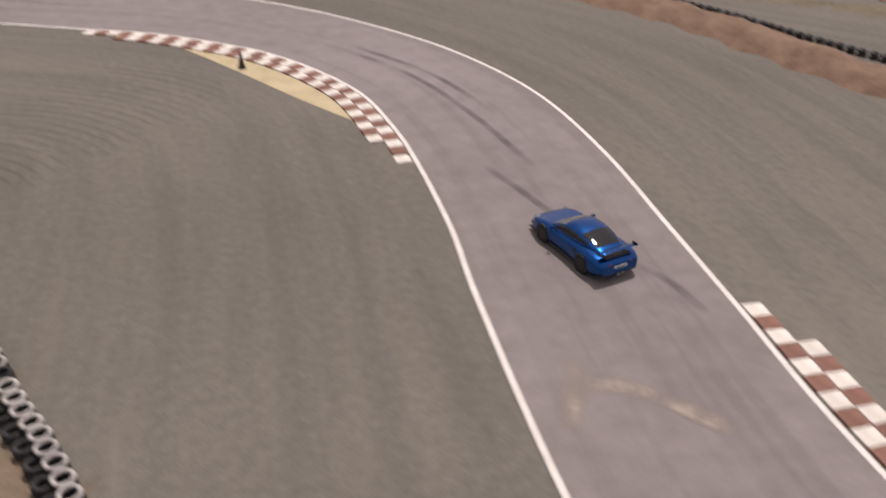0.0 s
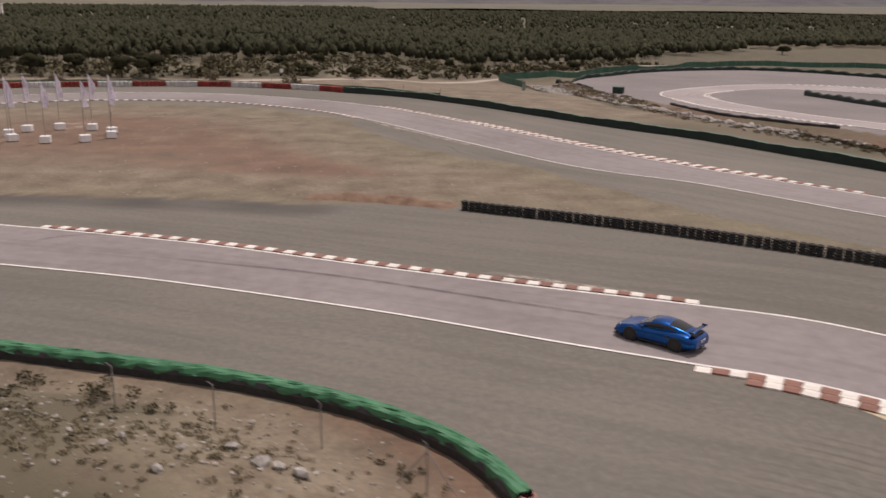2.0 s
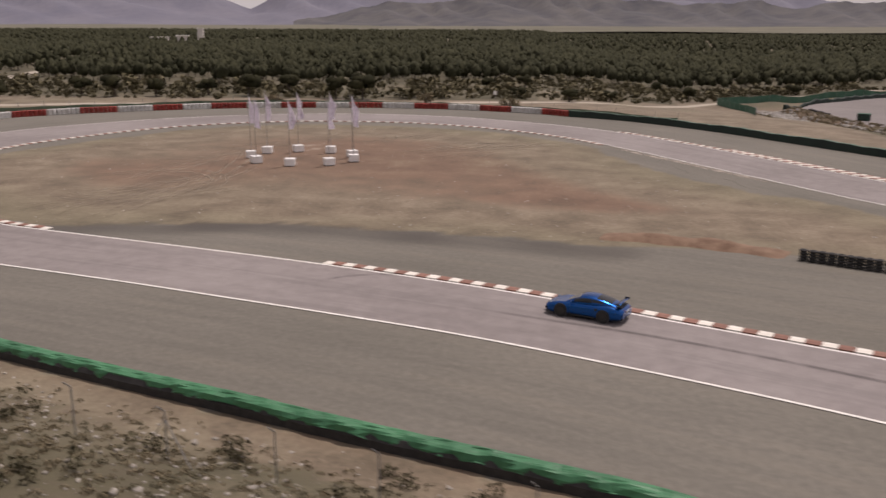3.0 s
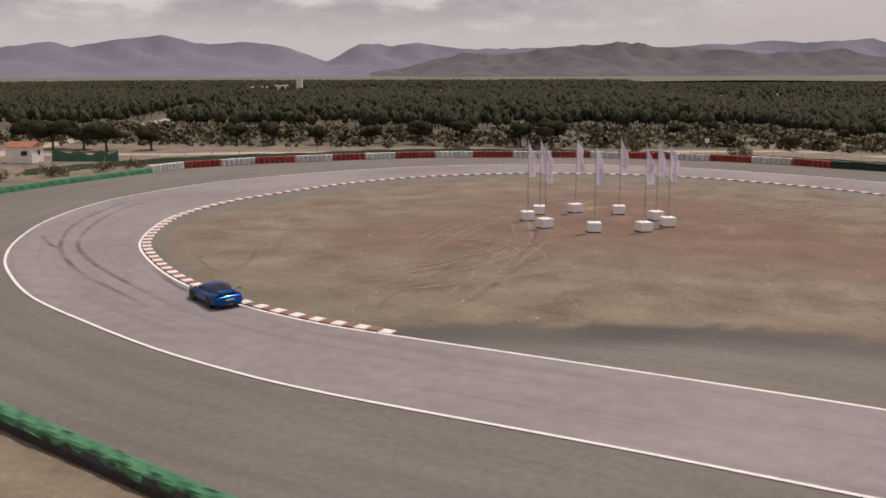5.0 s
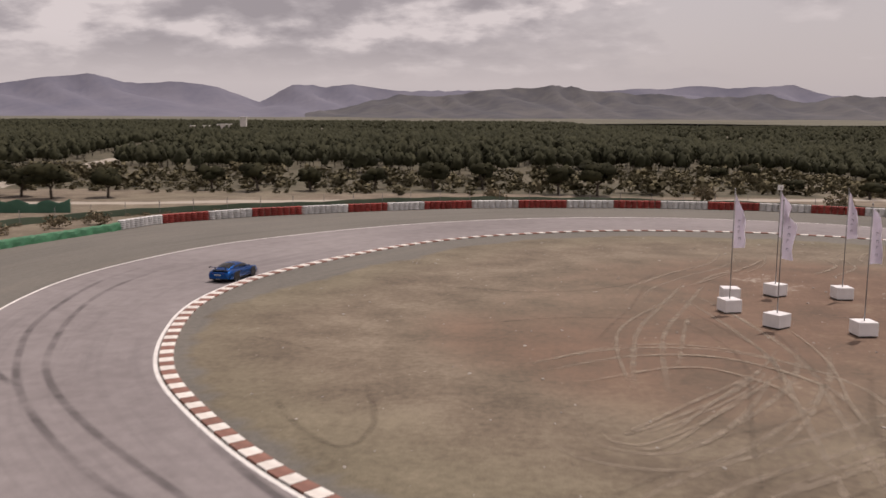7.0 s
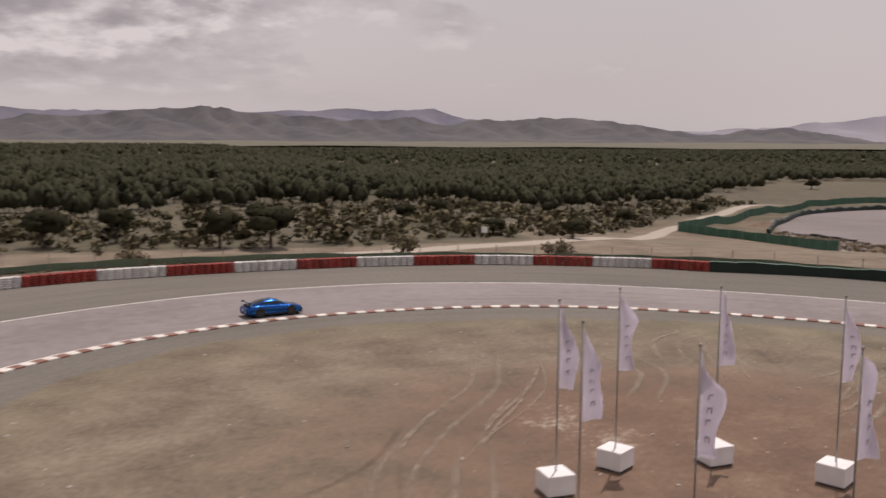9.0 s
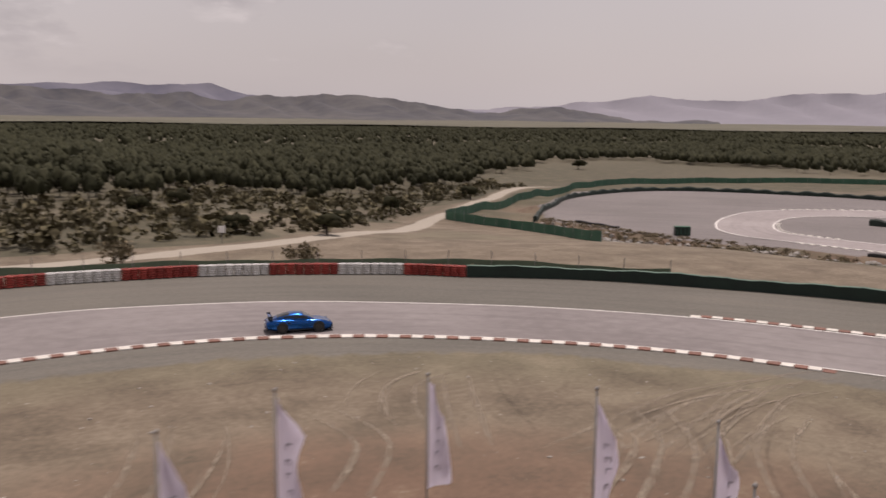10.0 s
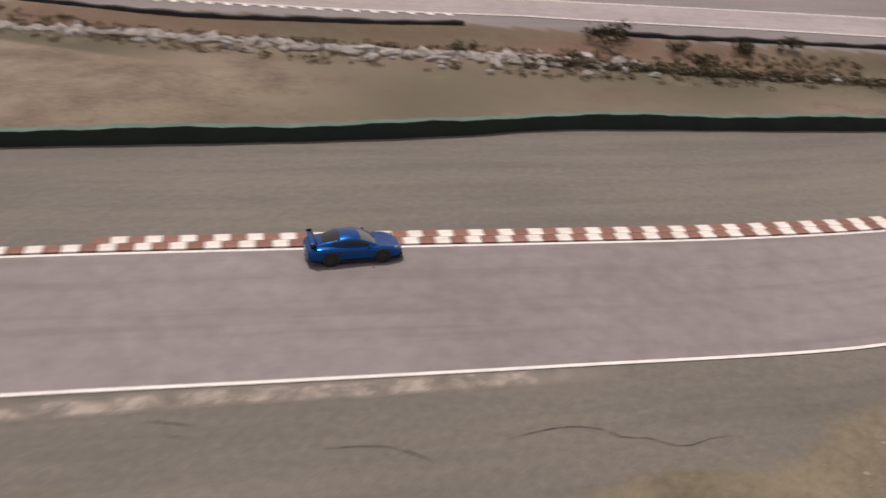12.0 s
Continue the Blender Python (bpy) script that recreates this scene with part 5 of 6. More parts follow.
def bank_fence_post(x, y, turn, braced=False):
    """A chain-link fence post with a cranked top, its wire long gone."""
    thing = new("fence_post")
    bm = bmesh.new()
    tube(bm, (0, 0, -0.2), (0, 0, 1.9), 0.03, 0.03, 6)
    part("upright", bm, M_STEEL, thing)
    bm = bmesh.new()
    tube(bm, (0, 0, 1.88), (-0.28, 0, 2.15), 0.026, 0.026, 6)
    part("cranked_arm", bm, M_STEEL, thing)
    if braced:
        for s in (1, -1):
            bm = bmesh.new()
            tube(bm, (0, 0, 1.6), (0, s * 1.3, 0.0), 0.022, 0.022, 6)
            part("brace", bm, M_STEEL, thing)
    thing.matrix_basis = pose(x, y, float(height(x, y)), 0, 0, turn)
    tagged(thing, "grey steel fence post with a bent top on a dirt bank", "post", group="fence posts on the bank")


for k, (x, y) in enumerate(((-21.73, 36.39), (-17.85, 35.39), (-13.7, 34.51), (-10.01, 33.43), (-5.01, 32.25), (-0.61, 30.07), (3.57, 28.82), (7.4, 25.61), (8.95, 21.7), (10.45, 17.87), (12.05, 13.96), (13.56, 9.95))):
    bank_fence_post(x, y, 60 if y > 25 else 20, k in (1, 7))


def hut():
    thing = new("hut")
    bm = bmesh.new()
    rounded_box(bm, 4.2, 4.0, 2.7, (0, 0, 1.35), 0.02, 1)
    wall = part("wall", bm, M_PLASTER, thing)
    for x, y, sx, sy in ((0.9, -2.0, 1.0, 0.06), (2.1, 0.4, 0.06, 0.8)):
        bm = bmesh.new()
        rounded_box(bm, sx, sy, 0.7, (x, y, 1.6), 0, 1)
        part("window", bm, M_DARKGAP, wall, "small dark window")
    bm = bmesh.new()
    rounded_box(bm, 0.06, 0.9, 2.0, (-2.1, 0.3, 1.0), 0, 1)
    part("door", bm, M_DARKGAP, wall)
    bm = bmesh.new()
    vs = [bm.verts.new(p) for p in ((-2.4, -2.25, 2.65), (2.4, -2.25, 2.65), (2.4, 2.25, 2.65), (-2.4, 2.25, 2.65), (-2.4, 0, 3.4), (2.4, 0, 3.4))]
    for f in ((0, 1, 5, 4), (2, 3, 4, 5), (0, 4, 3), (1, 2, 5), (0, 3, 2, 1)):
        bm.faces.new([vs[i] for i in f])
    part("roof", bm, M_ROOFTILE, thing, "low clay tile roof")
    thing.matrix_basis = pose(-123.3, 157.5, 0, 0, 0, 8)
    tagged(thing, "small white plastered hut with a clay tile roof", "hut")
    low_wall("dark green hedge-high screen beside the hut", spline([(-120.3, 160.19), (-115.26, 161.15), (-109.72, 162.09)], 0.7), 1.5, 0.1, M_MESHGREEN)


hut()


def green_container():
    thing = new("container")
    bm = bmesh.new()
    rounded_box(bm, 2.4, 1.3, 1.35, (0, 0, 0.72), 0.03, 1)
    part("bin", bm, M_BELT, thing)
    bm = bmesh.new()
    rounded_box(bm, 2.5, 1.4, 0.1, (0, 0, 1.44), 0.02, 1)
    part("lid", bm, M_MESHGREEN, thing, "green lid")
    for k in range(4):
        bm = bmesh.new()
        rounded_box(bm, 0.08, 1.36, 1.2, (-0.9 + 0.6 * k, 0, 0.72), 0.01, 1)
        part("rib", bm, M_MESHGREEN, thing)
    x, y = 61.8, 200.0
    thing.matrix_basis = pose(x, y, float(height(x, y)), 0, 0, -30)
    tagged(thing, "dark green container beside the lower circuit", "container")


green_container()


def marker_cone():
    thing = new("traffic_cone")
    bm = bmesh.new()
    rounded_box(bm, 0.42, 0.42, 0.05, (0, 0, 0.025), 0.01, 1)
    part("base", bm, M_PLASTIC, thing)
    bm = bmesh.new()
    tube(bm, (0, 0, 0.05), (0, 0, 0.95), 0.17, 0.045, 14)
    part("body", bm, M_PLASTIC, thing, smooth=True)
    thing.matrix_basis = pose(29.35, 26.75, 0.03)
    tagged(thing, "dark cone marker standing on yellow gravel", "traffic cone")


marker_cone()


def rusty_frame():
    thing = new("steel_frame")
    for x in (-1.3, 1.3):
        for y in (-0.45, 0.45):
            bm = bmesh.new()
            tube(bm, (x, y, -0.2), (x, y, 1.5), 0.05, 0.05, 6)
            part("upright", bm, M_RUST, thing)
        bm = bmesh.new()
        tube(bm, (x, -0.45, 1.45), (x, 0.45, 1.45), 0.04, 0.04, 6)
        part("crossbar", bm, M_RUST, thing)
    bm = bmesh.new()
    tube(bm, (-1.3, 0.45, 0.6), (1.3, 0.45, 0.6), 0.04, 0.04, 6)
    part("rail", bm, M_RUST, thing)
    x, y = 53.2, 131.2
    thing.matrix_basis = pose(x, y, float(height(x, y)), 0, 0, -62)
    tagged(thing, "rusty steel frame standing in the dry ditch", "frame")


rusty_frame()


def sign_post():
    thing = new("sign")
    bm = bmesh.new()
    tube(bm, (0, 0, -0.2), (0, 0, 2.0), 0.04, 0.04, 6)
    part("post", bm, M_STEEL, thing)
    bm = bmesh.new()
    rounded_box(bm, 0.8, 0.04, 0.8, (0, -0.05, 1.7), 0.01, 1)
    part("plate", bm, M_PLATE_WHITE, thing, "plain white plate")
    thing.matrix_basis = pose(-13.6, 196.6, float(height(-13.6, 196.6)), 0, 0, -25)
    tagged(thing, "small white sign on a post by the dirt road", "sign")


M_PLATE_WHITE = worn("sign_white", (0.66, 0.66, 0.66), (0.76, 0.76, 0.76), 3.0, 0.6)
sign_post()


def far_farm():
    for k, (x, y, sx, h) in enumerate(((-262, 655, 9, 4), (-250, 660, 4, 9), (-277, 650, 12, 3))):
        thing = new("farm_building")
        bm = bmesh.new()
        rounded_box(bm, sx, 6, h + 2, (0, 0, (h + 2) / 2), 0, 1)
        part("wall", bm, M_PLASTER, thing)
        bm = bmesh.new()
        rounded_box(bm, sx + 0.6, 6.6, 0.5, (0, 0, h + 2.2), 0.1, 1)
        part("roof", bm, M_PLASTER, thing)
        thing.matrix_basis = pose(x, y, 0, 0, 0, 12)
        tagged(thing, "small white farm building among far pines", "building", group="far farm")


far_farm()


# berms of red earth on the infield's edge
def berm(label, path, w, hgt):
    t = tangents(path)
    n = np.stack([-t[:, 1], t[:, 0]], 1)
    rs = np.random.RandomState(len(path))
    verts, faces = [], []
    k = 7
    for i, p in enumerate(path):
        e = math.sin(math.pi * i / (len(path) - 1)) ** 0.4
        for j in range(k):
            u = j / (k - 1) * 2 - 1
            q = p + n[i] * u * w * (1 + 0.12 * math.sin(i * 0.8))
            verts.append((q[0], q[1], -0.03 + hgt * e * (1 - u * u) * (1 + 0.2 * math.sin(i * 0.6 + j) + rs.uniform(-0.12, 0.12))))
    for i in range(len(path) - 1):
        for j in range(k - 1):
            faces.append((i * k + j, (i + 1) * k + j, (i + 1) * k + j + 1, i * k + j + 1))
    ob = mesh_from("berm", verts, faces, M_EARTH, smooth=True)
    tagged(ob, label, "berm", kind="structure")


STACK_LOW = tyre_stack_mesh("tyre_stack", [M_RUBBER], 2, radius=0.3)
M_EARTH = worn("red_earth", (0.13, 0.078, 0.05), (0.24, 0.16, 0.11), 0.8, 0.95, fine=7.0, bump_s=0.8)
berm("low heap of red earth at the end of the tyre row", spline([(-0.12, 75.42), (4.72, 74.19), (8.51, 72.75), (12.64, 70.79)], 0.5), 1.3, 0.5)
berm("low bank of brown earth beyond the tyre row", spline([(50.57, 40.42), (53.69, 36.56), (56.57, 32.45), (59.08, 26.87), (60.82, 20.07), (62.56, 14.19), (66.31, 3.41), (72.38, -12.45)], 0.5), 2.4, 0.7)
tyre_wall("broken row of black tyres along an earth bank", spline([(55.78, 36.64), (58.62, 32.48), (61.1, 27.44), (63.07, 21.63), (65.43, 16.15)], 0.5), 0.7, lambda i: STACK_LOW)


# ---- marks on the ground: ruts, skid marks, cracks, dust ----
def mark_material(name, colour, amount, rough=0.9, scale=1.2):
    m, nt, b = shader(name, rough)
    b.inputs["Base Color"].default_value = (*colour, 1)
    tr = nt.nodes.new("ShaderNodeBsdfTransparent")
    mx = nt.nodes.new("ShaderNodeMixShader")
    e = attr(nt, "edge")
    n = noise_tex(nt, scale, 5, 0.65)
    k = math_node(nt, "MULTIPLY", e, ramp(nt, n, [(0.32, (0,) * 3), (0.62, (1,) * 3)]))
    k = math_node(nt, "MULTIPLY", k, amount)
    nt.links.new(k, mx.inputs[0])
    nt.links.new(tr.outputs[0], mx.inputs[1])
    nt.links.new(b.outputs[0], mx.inputs[2])
    nt.links.new(mx.outputs[0], nt.nodes["Material Output"].inputs[0])
    return m


M_RUT = mark_material("pale_rut", (0.32, 0.265, 0.20), 0.62)
M_ARC = mark_material("swept_asphalt", (0.085, 0.078, 0.066), 0.18, scale=0.4)
M_RUT_DARK = mark_material("dark_rut", (0.095, 0.074, 0.054), 0.26)
M_SKID = mark_material("skid_rubber", (0.075, 0.068, 0.068), 0.42, scale=0.35)
M_CRACK = mark_material("crack_fill", (0.05, 0.042, 0.036), 0.9, scale=3.0)
M_DUST = mark_material("sand_dust", (0.38, 0.33, 0.28), 0.9, scale=0.9)


def mark(path, width, mat, z, name, label, category):
    p = spline(path, 0.5) if not isinstance(path, np.ndarray) else path
    t = tangents(p)
    n = np.stack([-t[:, 1], t[:, 0]], 1)
    verts, faces, edge = [], [], []
    L = len(p)
    for i in range(L):
        ends = min(1.0, 6 * i / L, 6 * (L - 1 - i) / L)
        for u, e in ((-0.5, 0.0), (-0.22, 1.0), (0.22, 1.0), (0.5, 0.0)):
            q = p[i] + n[i] * u * width
            verts.append((q[0], q[1], z))
            edge.append(e * ends)
    for i in range(L - 1):
        for j in range(3):
            faces.append((i * 4 + j, i * 4 + j + 1, (i + 1) * 4 + j + 1, (i + 1) * 4 + j))
    ob = mesh_from(name, verts, faces, mat)
    at = ob.data.attributes.new("edge", "FLOAT", "POINT")
    at.data.foreach_set("value", np.array(edge, np.float32))
    return tagged(ob, label, category, kind="structure")


RUTS = [[(-33.43, 138.72), (-35.99, 130.92), (-40.51, 124.66), (-43.51, 119.74), (-44.92, 115.2)], [(-19.62, 125.81), (-14.38, 127.34), (-10.69, 128.53), (-6.68, 129.34), (-0.14, 128.93), (3.58, 128.34)],
        [(-16.84, 123.36), (-12.78, 125.57), (-8.11, 127.66), (-3.17, 128.61), (0.73, 128.48)], [(-14.25, 121.55), (-9.94, 123.75), (-5.57, 126.11), (-1.43, 127.7)], [(-21.97, 127.46), (-18.81, 134.3), (-16.34, 139.01)],
        [(-22.83, 131.62), (-21.97, 134.83), (-19.85, 138.37), (-16.57, 139.68)], [(-41.69, 75.8), (-40.74, 82.45), (-39.53, 92.24), (-38.67, 100.73), (-39.81, 111.34), (-41.49, 118.17)],
        [(-48.82, 78.71), (-47.73, 81.34), (-44.91, 84.49), (-39.82, 88.45), (-33.4, 93.89)], [(-50.74, 88.79), (-49.41, 86.28), (-45.94, 85.89), (-41.62, 90.98), (-38.31, 96.73), (-36.19, 103.65)],
        [(-46.29, 93.55), (-44.91, 104.81), (-42.31, 113.23), (-39.17, 122.7)], [(-51.89, 97.05), (-46.52, 100.88), (-41.34, 100.79), (-37.42, 95.85), (-37.66, 89.15)], [(-29.13, 125.5), (-25.43, 130.9), (-25.87, 136.23)], [(-23.09, 117.45), (-18.09, 120.22), (-13.14, 124.62), (-10.37, 130.4)],
        [(-18.06, 112.37), (-13.96, 117.03), (-9.94, 121.6), (-3.97, 125.04)]]
for i, r in enumerate(RUTS):
    c = spline(r, 0.5)
    for o in (-0.75, 0.75):
        mark(shift(c, o + 0.1 * (i % 3)), 0.42, M_RUT, 0.011 + 0.0012 * i, "rut", "pale tyre rut in the sandy infield", "tyre track")
for i, r in enumerate(([(-63.2, 92.55), (-61.09, 88.43), (-58.55, 85.91), (-57.86, 88.82), (-59.27, 94.33)], [(-44.84, 77.39), (-45.17, 79.32), (-44.39, 83.18), (-41.67, 86.54)], [(-68.02, 102.22), (-65.45, 101.22), (-62.06, 98.92)], [(-40.51, 78.11), (-39.43, 82.7), (-37.84, 90.51), (-34.82, 99.64)],
                       [(-59.68, 118.78), (-51.43, 116.74), (-45.24, 119.73), (-41.28, 126.59)], [(-55.8, 105.96), (-49.39, 108.81), (-43.22, 108.82)])):
    mark(r, 0.4, M_RUT_DARK, 0.028 + 0.001 * i, "rut", "dark tyre rut in the red earth", "tyre track")
SKIDS = [[(-56.37, 73.86), (-62.23, 78.79), (-68.05, 83.82), (-73.51, 90.05), (-77.38, 96.15), (-80.95, 104.39), (-83.23, 116.12), (-82.71, 124.72)], [(-54.62, 74.05), (-61.68, 80.1), (-68.48, 86.44), (-73.61, 92.45), (-76.61, 97.84), (-79.79, 106.57), (-81.32, 114.94), (-80.7, 124.73)],
         [(-79.91, 96.95), (-76.7, 93.35), (-74.7, 91.55)], [(-51.15, 75.92), (-55.43, 77.85), (-59.45, 81.1), (-63.9, 86.14)], [(40.59, 1.74), (41.21, 0.34), (41.37, -1.81)], [(38.14, 10.94), (38.8, 8.13), (39.33, 5.37)],
         [(36.01, 28.89), (39.14, 22.99), (40.62, 16.56)], [(34.52, 29.82), (37.89, 23.47), (39.49, 16.71), (40.21, 9.32)], [(22.3, 41.22), (12.36, 46.7), (2.49, 52.02), (-9.18, 56.55)], [(-13.21, 63.13), (-16.85, 62.21), (-18.37, 60.99)]]
for i, r in enumerate(SKIDS):
    mark(r, 0.5, M_SKID, 0.0355 + 0.0008 * i, "skid_mark", "faint dark skid mark on the track", "skid mark")
for i, r in enumerate(([(13.25, 104.3), (14.03, 103.48), (14.66, 102.72), (15.08, 102), (15.3, 101.02), (15.12, 100.37), (15.47, 99.45), (15.42, 98.93), (15.54, 98.11), (16.4, 97.23), (16.89, 96.37)], [(8.94, 115.23), (9.2, 114.1)], [(9.4, 116.15), (9.81, 114.39)], [(10.38, 109.97), (11.39, 107.87), (11.25, 105.9)])):
    mark(r, 0.10, M_CRACK, 0.014 + 0.001 * i, "crack", "dark crack in the old asphalt", "crack")
mark([(4.5, 127.53), (7.42, 121.67), (9.54, 117.86), (11.64, 114.38), (13.49, 110.97), (17.07, 104.77), (19.63, 99.93)], 1.3, M_DUST, 0.013, "dust_edge", "pale sand washed along the track edge", "dust")
mark([(34.82, -4.66), (36.07, -3.97), (37.28, -4.55), (38.12, -5.56), (39.21, -7.22)], 0.9, M_DUST, 0.0455, "dust_streak", "pale sand streak across the track", "dust")
mark([(34.56, -5.64), (35.31, -4.26), (36.25, -2.68)], 0.8, M_DUST, 0.0465, "dust_streak", "pale sand streak across the track", "dust")
mark([(22.31, 46.62), (17.3, 49.47), (12.36, 52.1)], 0.8, M_DUST, 0.0475, "dust_streak", "pale dust on the track edge", "dust")
# swept arcs on the run-off inside the first bend
for i in range(22):
    r = 5.5 + 0.62 * i
    c = [(13.5 + r * math.cos(a), 12.5 + r * math.sin(a) * 1.05) for a in np.radians(np.linspace(18 + i * 0.8, 86 - i * 1.2, 9))]
    mark(c, 0.26, M_ARC, 0.012 + 0.0006 * i, "swept_arc", "faint swept arc on the run-off", "tyre track")
# bundles of fainter tracks beside the main ruts
RND = random.Random(77)
for i in range(64):
    c = shift(spline(RND.choice(RUTS), 0.5), RND.uniform(-3.2, 3.2))
    a, b = RND.uniform(0.0, 0.4), RND.uniform(0.6, 1.0)
    c = c[int(a * len(c)):int(b * len(c))]
    if len(c) < 6:
        continue
    k = np.arange(len(c))
    c = c + np.stack([0.5 * np.sin(k * 0.11 + i), 0.5 * np.cos(k * 0.09 + i * 2)], 1)
    if not all(inside(INFIELD[::2], np.array([c[0], c[len(c) // 2], c[-1]]))):
        continue
    mark(c, RND.uniform(0.2, 0.36), M_RUT if i % 4 else M_RUT_DARK, 0.034 + 0.0007 * i, "rut", "curved tyre rut in the sandy infield", "tyre track")

# ---- the car ----
def car_paint():
    m, nt, b = shader("blue_car_paint", 0.24, 0.9)
    n = noise_tex(nt, 900.0, 2)
    nt.links.new(ramp(nt, n, [(0.3, (0.0008, 0.056, 0.235)), (0.7, (0.0012, 0.088, 0.33))]), b.inputs["Base Color"])
    b.inputs["Coat Weight"].default_value = 0.35
    b.inputs["Coat Roughness"].default_value = 0.06
    return m


def glass_dark():
    m, nt, b = shader("tinted_car_glass", 0.04)
    b.inputs["Base Color"].default_value = (0.012, 0.013, 0.015, 1)
    b.inputs["IOR"].default_value = 1.5
    return m


M_PAINT, M_GLASS = car_paint(), glass_dark()
# grey base colour stands in for sky light on and through the windscreen
M_SCREEN = worn("windscreen_skylight_tint", (0.085, 0.088, 0.092), (0.12, 0.122, 0.126), 2.0, 0.06, bump_s=0.0)
M_BLACK = worn("black_trim", (0.008, 0.008, 0.009), (0.02, 0.02, 0.021), 8.0, 0.5)
M_TYRE = worn("car_tyre", (0.010, 0.010, 0.010), (0.025, 0.024, 0.023), 9.0, 0.8)
M_RIM = worn("bronze_grey_rim", (0.05, 0.043, 0.037), (0.09, 0.078, 0.066), 9.0, 0.4, metal=0.7)
M_LAMP = worn("lamp_glass", (0.10, 0.13, 0.18), (0.18, 0.21, 0.26), 5.0, 0.1)
M_TAIL = worn("tail_lamp", (0.20, 0.008, 0.01), (0.32, 0.015, 0.02), 5.0, 0.15)
M_PLATE = worn("plate_white", (0.65, 0.65, 0.66), (0.75, 0.75, 0.75), 5.0, 0.4)

# stations along the body: x, half width, sill, shoulder height, crown height
STATIONS = [(2.26, 0.52, 0.26, 0.46, 0.50), (2.20, 0.68, 0.20, 0.54, 0.58), (2.05, 0.80, 0.16, 0.63, 0.66), (1.80, 0.87, 0.14, 0.72, 0.70), (1.50, 0.905, 0.14, 0.79, 0.745),
            (1.15, 0.915, 0.15, 0.82, 0.80), (0.85, 0.90, 0.15, 0.82, 0.86), (0.40, 0.885, 0.15, 0.83, 0.90), (-0.10, 0.885, 0.15, 0.845, 0.92), (-0.55, 0.90, 0.15, 0.865, 0.94),
            (-0.95, 0.93, 0.15, 0.885, 0.955), (-1.30, 0.945, 0.15, 0.89, 0.955), (-1.65, 0.94, 0.17, 0.875, 0.93), (-1.95, 0.91, 0.21, 0.835, 0.875), (-2.15, 0.85, 0.26, 0.775, 0.80), (-2.27, 0.74, 0.32, 0.70, 0.72)]


def body_section(st):
    x, w, z0, zs, zc = st
    half = [(0.0, z0), (0.55 * w, z0), (0.88 * w, z0 + 0.015), (0.975 * w, z0 + 0.07), (1.0 * w, z0 + 0.20), (1.0 * w, (z0 + zs) * 0.5 + 0.06), (0.985 * w, zs - 0.13),
            (0.945 * w, zs - 0.045), (0.86 * w, zs + 0.0), (0.72 * w, zs * 0.55 + zc * 0.45 + 0.005), (0.45 * w, zs * 0.2 + zc * 0.8 + 0.008), (0.0, zc + 0.012)]
    return [(x, y, z) for y, z in half] + [(x, -y, z) for y, z in half[-2:0:-1]]


def loft(bm, sections, cap=True):
    rows = [[bm.verts.new(p) for p in s] for s in sections]
    n = len(rows[0])
    for a, b in zip(rows, rows[1:]):
        for i in range(n):
            f = bm.faces.new((a[i], a[(i + 1) % n], b[(i + 1) % n], b[i]))
            f.smooth = True
    if cap:
        bm.faces.new(rows[0][::-1])
        bm.faces.new(rows[-1])
    bmesh.ops.recalc_face_normals(bm, faces=bm.faces[:])


ROOF_X = [1.02, 0.80, 0.55, 0.30, 0.10, -0.15, -0.45, -0.75, -1.05, -1.35, -1.60, -1.85]
ROOF_Z = [0.865, 1.005, 1.135, 1.235, 1.29, 1.318, 1.308, 1.268, 1.20, 1.11, 1.02, 0.915]


def cabin_point(x, v):
    """A point of the cabin's skin: x along, v from -1 (right belt) over 0 (middle) to 1."""
    zc = np.interp(x, ROOF_X[::-1], ROOF_Z[::-1])
    zb = np.interp(x, [-1.85, -1.0, 0.0, 1.02], [0.86, 0.875, 0.835, 0.82])
    wb = np.interp(x, [-1.85, -1.4, -0.8, 0.2, 0.8, 1.02], [0.52, 0.63, 0.72, 0.755, 0.74, 0.68])
    th = v * math.pi / 2
    y = wb * math.copysign(abs(math.sin(th)) ** 0.88, v)
    z = zb + (zc - zb) * max(math.cos(th), 0.0) ** 0.5
    return (x, y, z)


def cabin_patch(x0, x1, v0, v1, lift=0.0, nx=10, nv=8, slant=0.0):
    """A piece of the cabin's skin with a thickness; slant draws its upper end back."""
    bm = bmesh.new()
    rows = []
    for i in range(nx + 1):
        row = []
        for j in range(nv + 1):
            v = v0 + (v1 - v0) * j / nv
            x = x0 + (x1 - x0) * i / nx
            p = Vector(cabin_point(x, v))
            c = Vector((p.x, 0, 0.8))
            row.append(bm.verts.new(p + (p - c).normalized() * lift))
        rows.append(row)
    for i in range(nx):
        for j in range(nv):
            f = bm.faces.new((rows[i][j], rows[i][j + 1], rows[i + 1][j + 1], rows[i + 1][j]))
            f.smooth = True
    bmesh.ops.recalc_face_normals(bm, faces=bm.faces[:])
    return bm


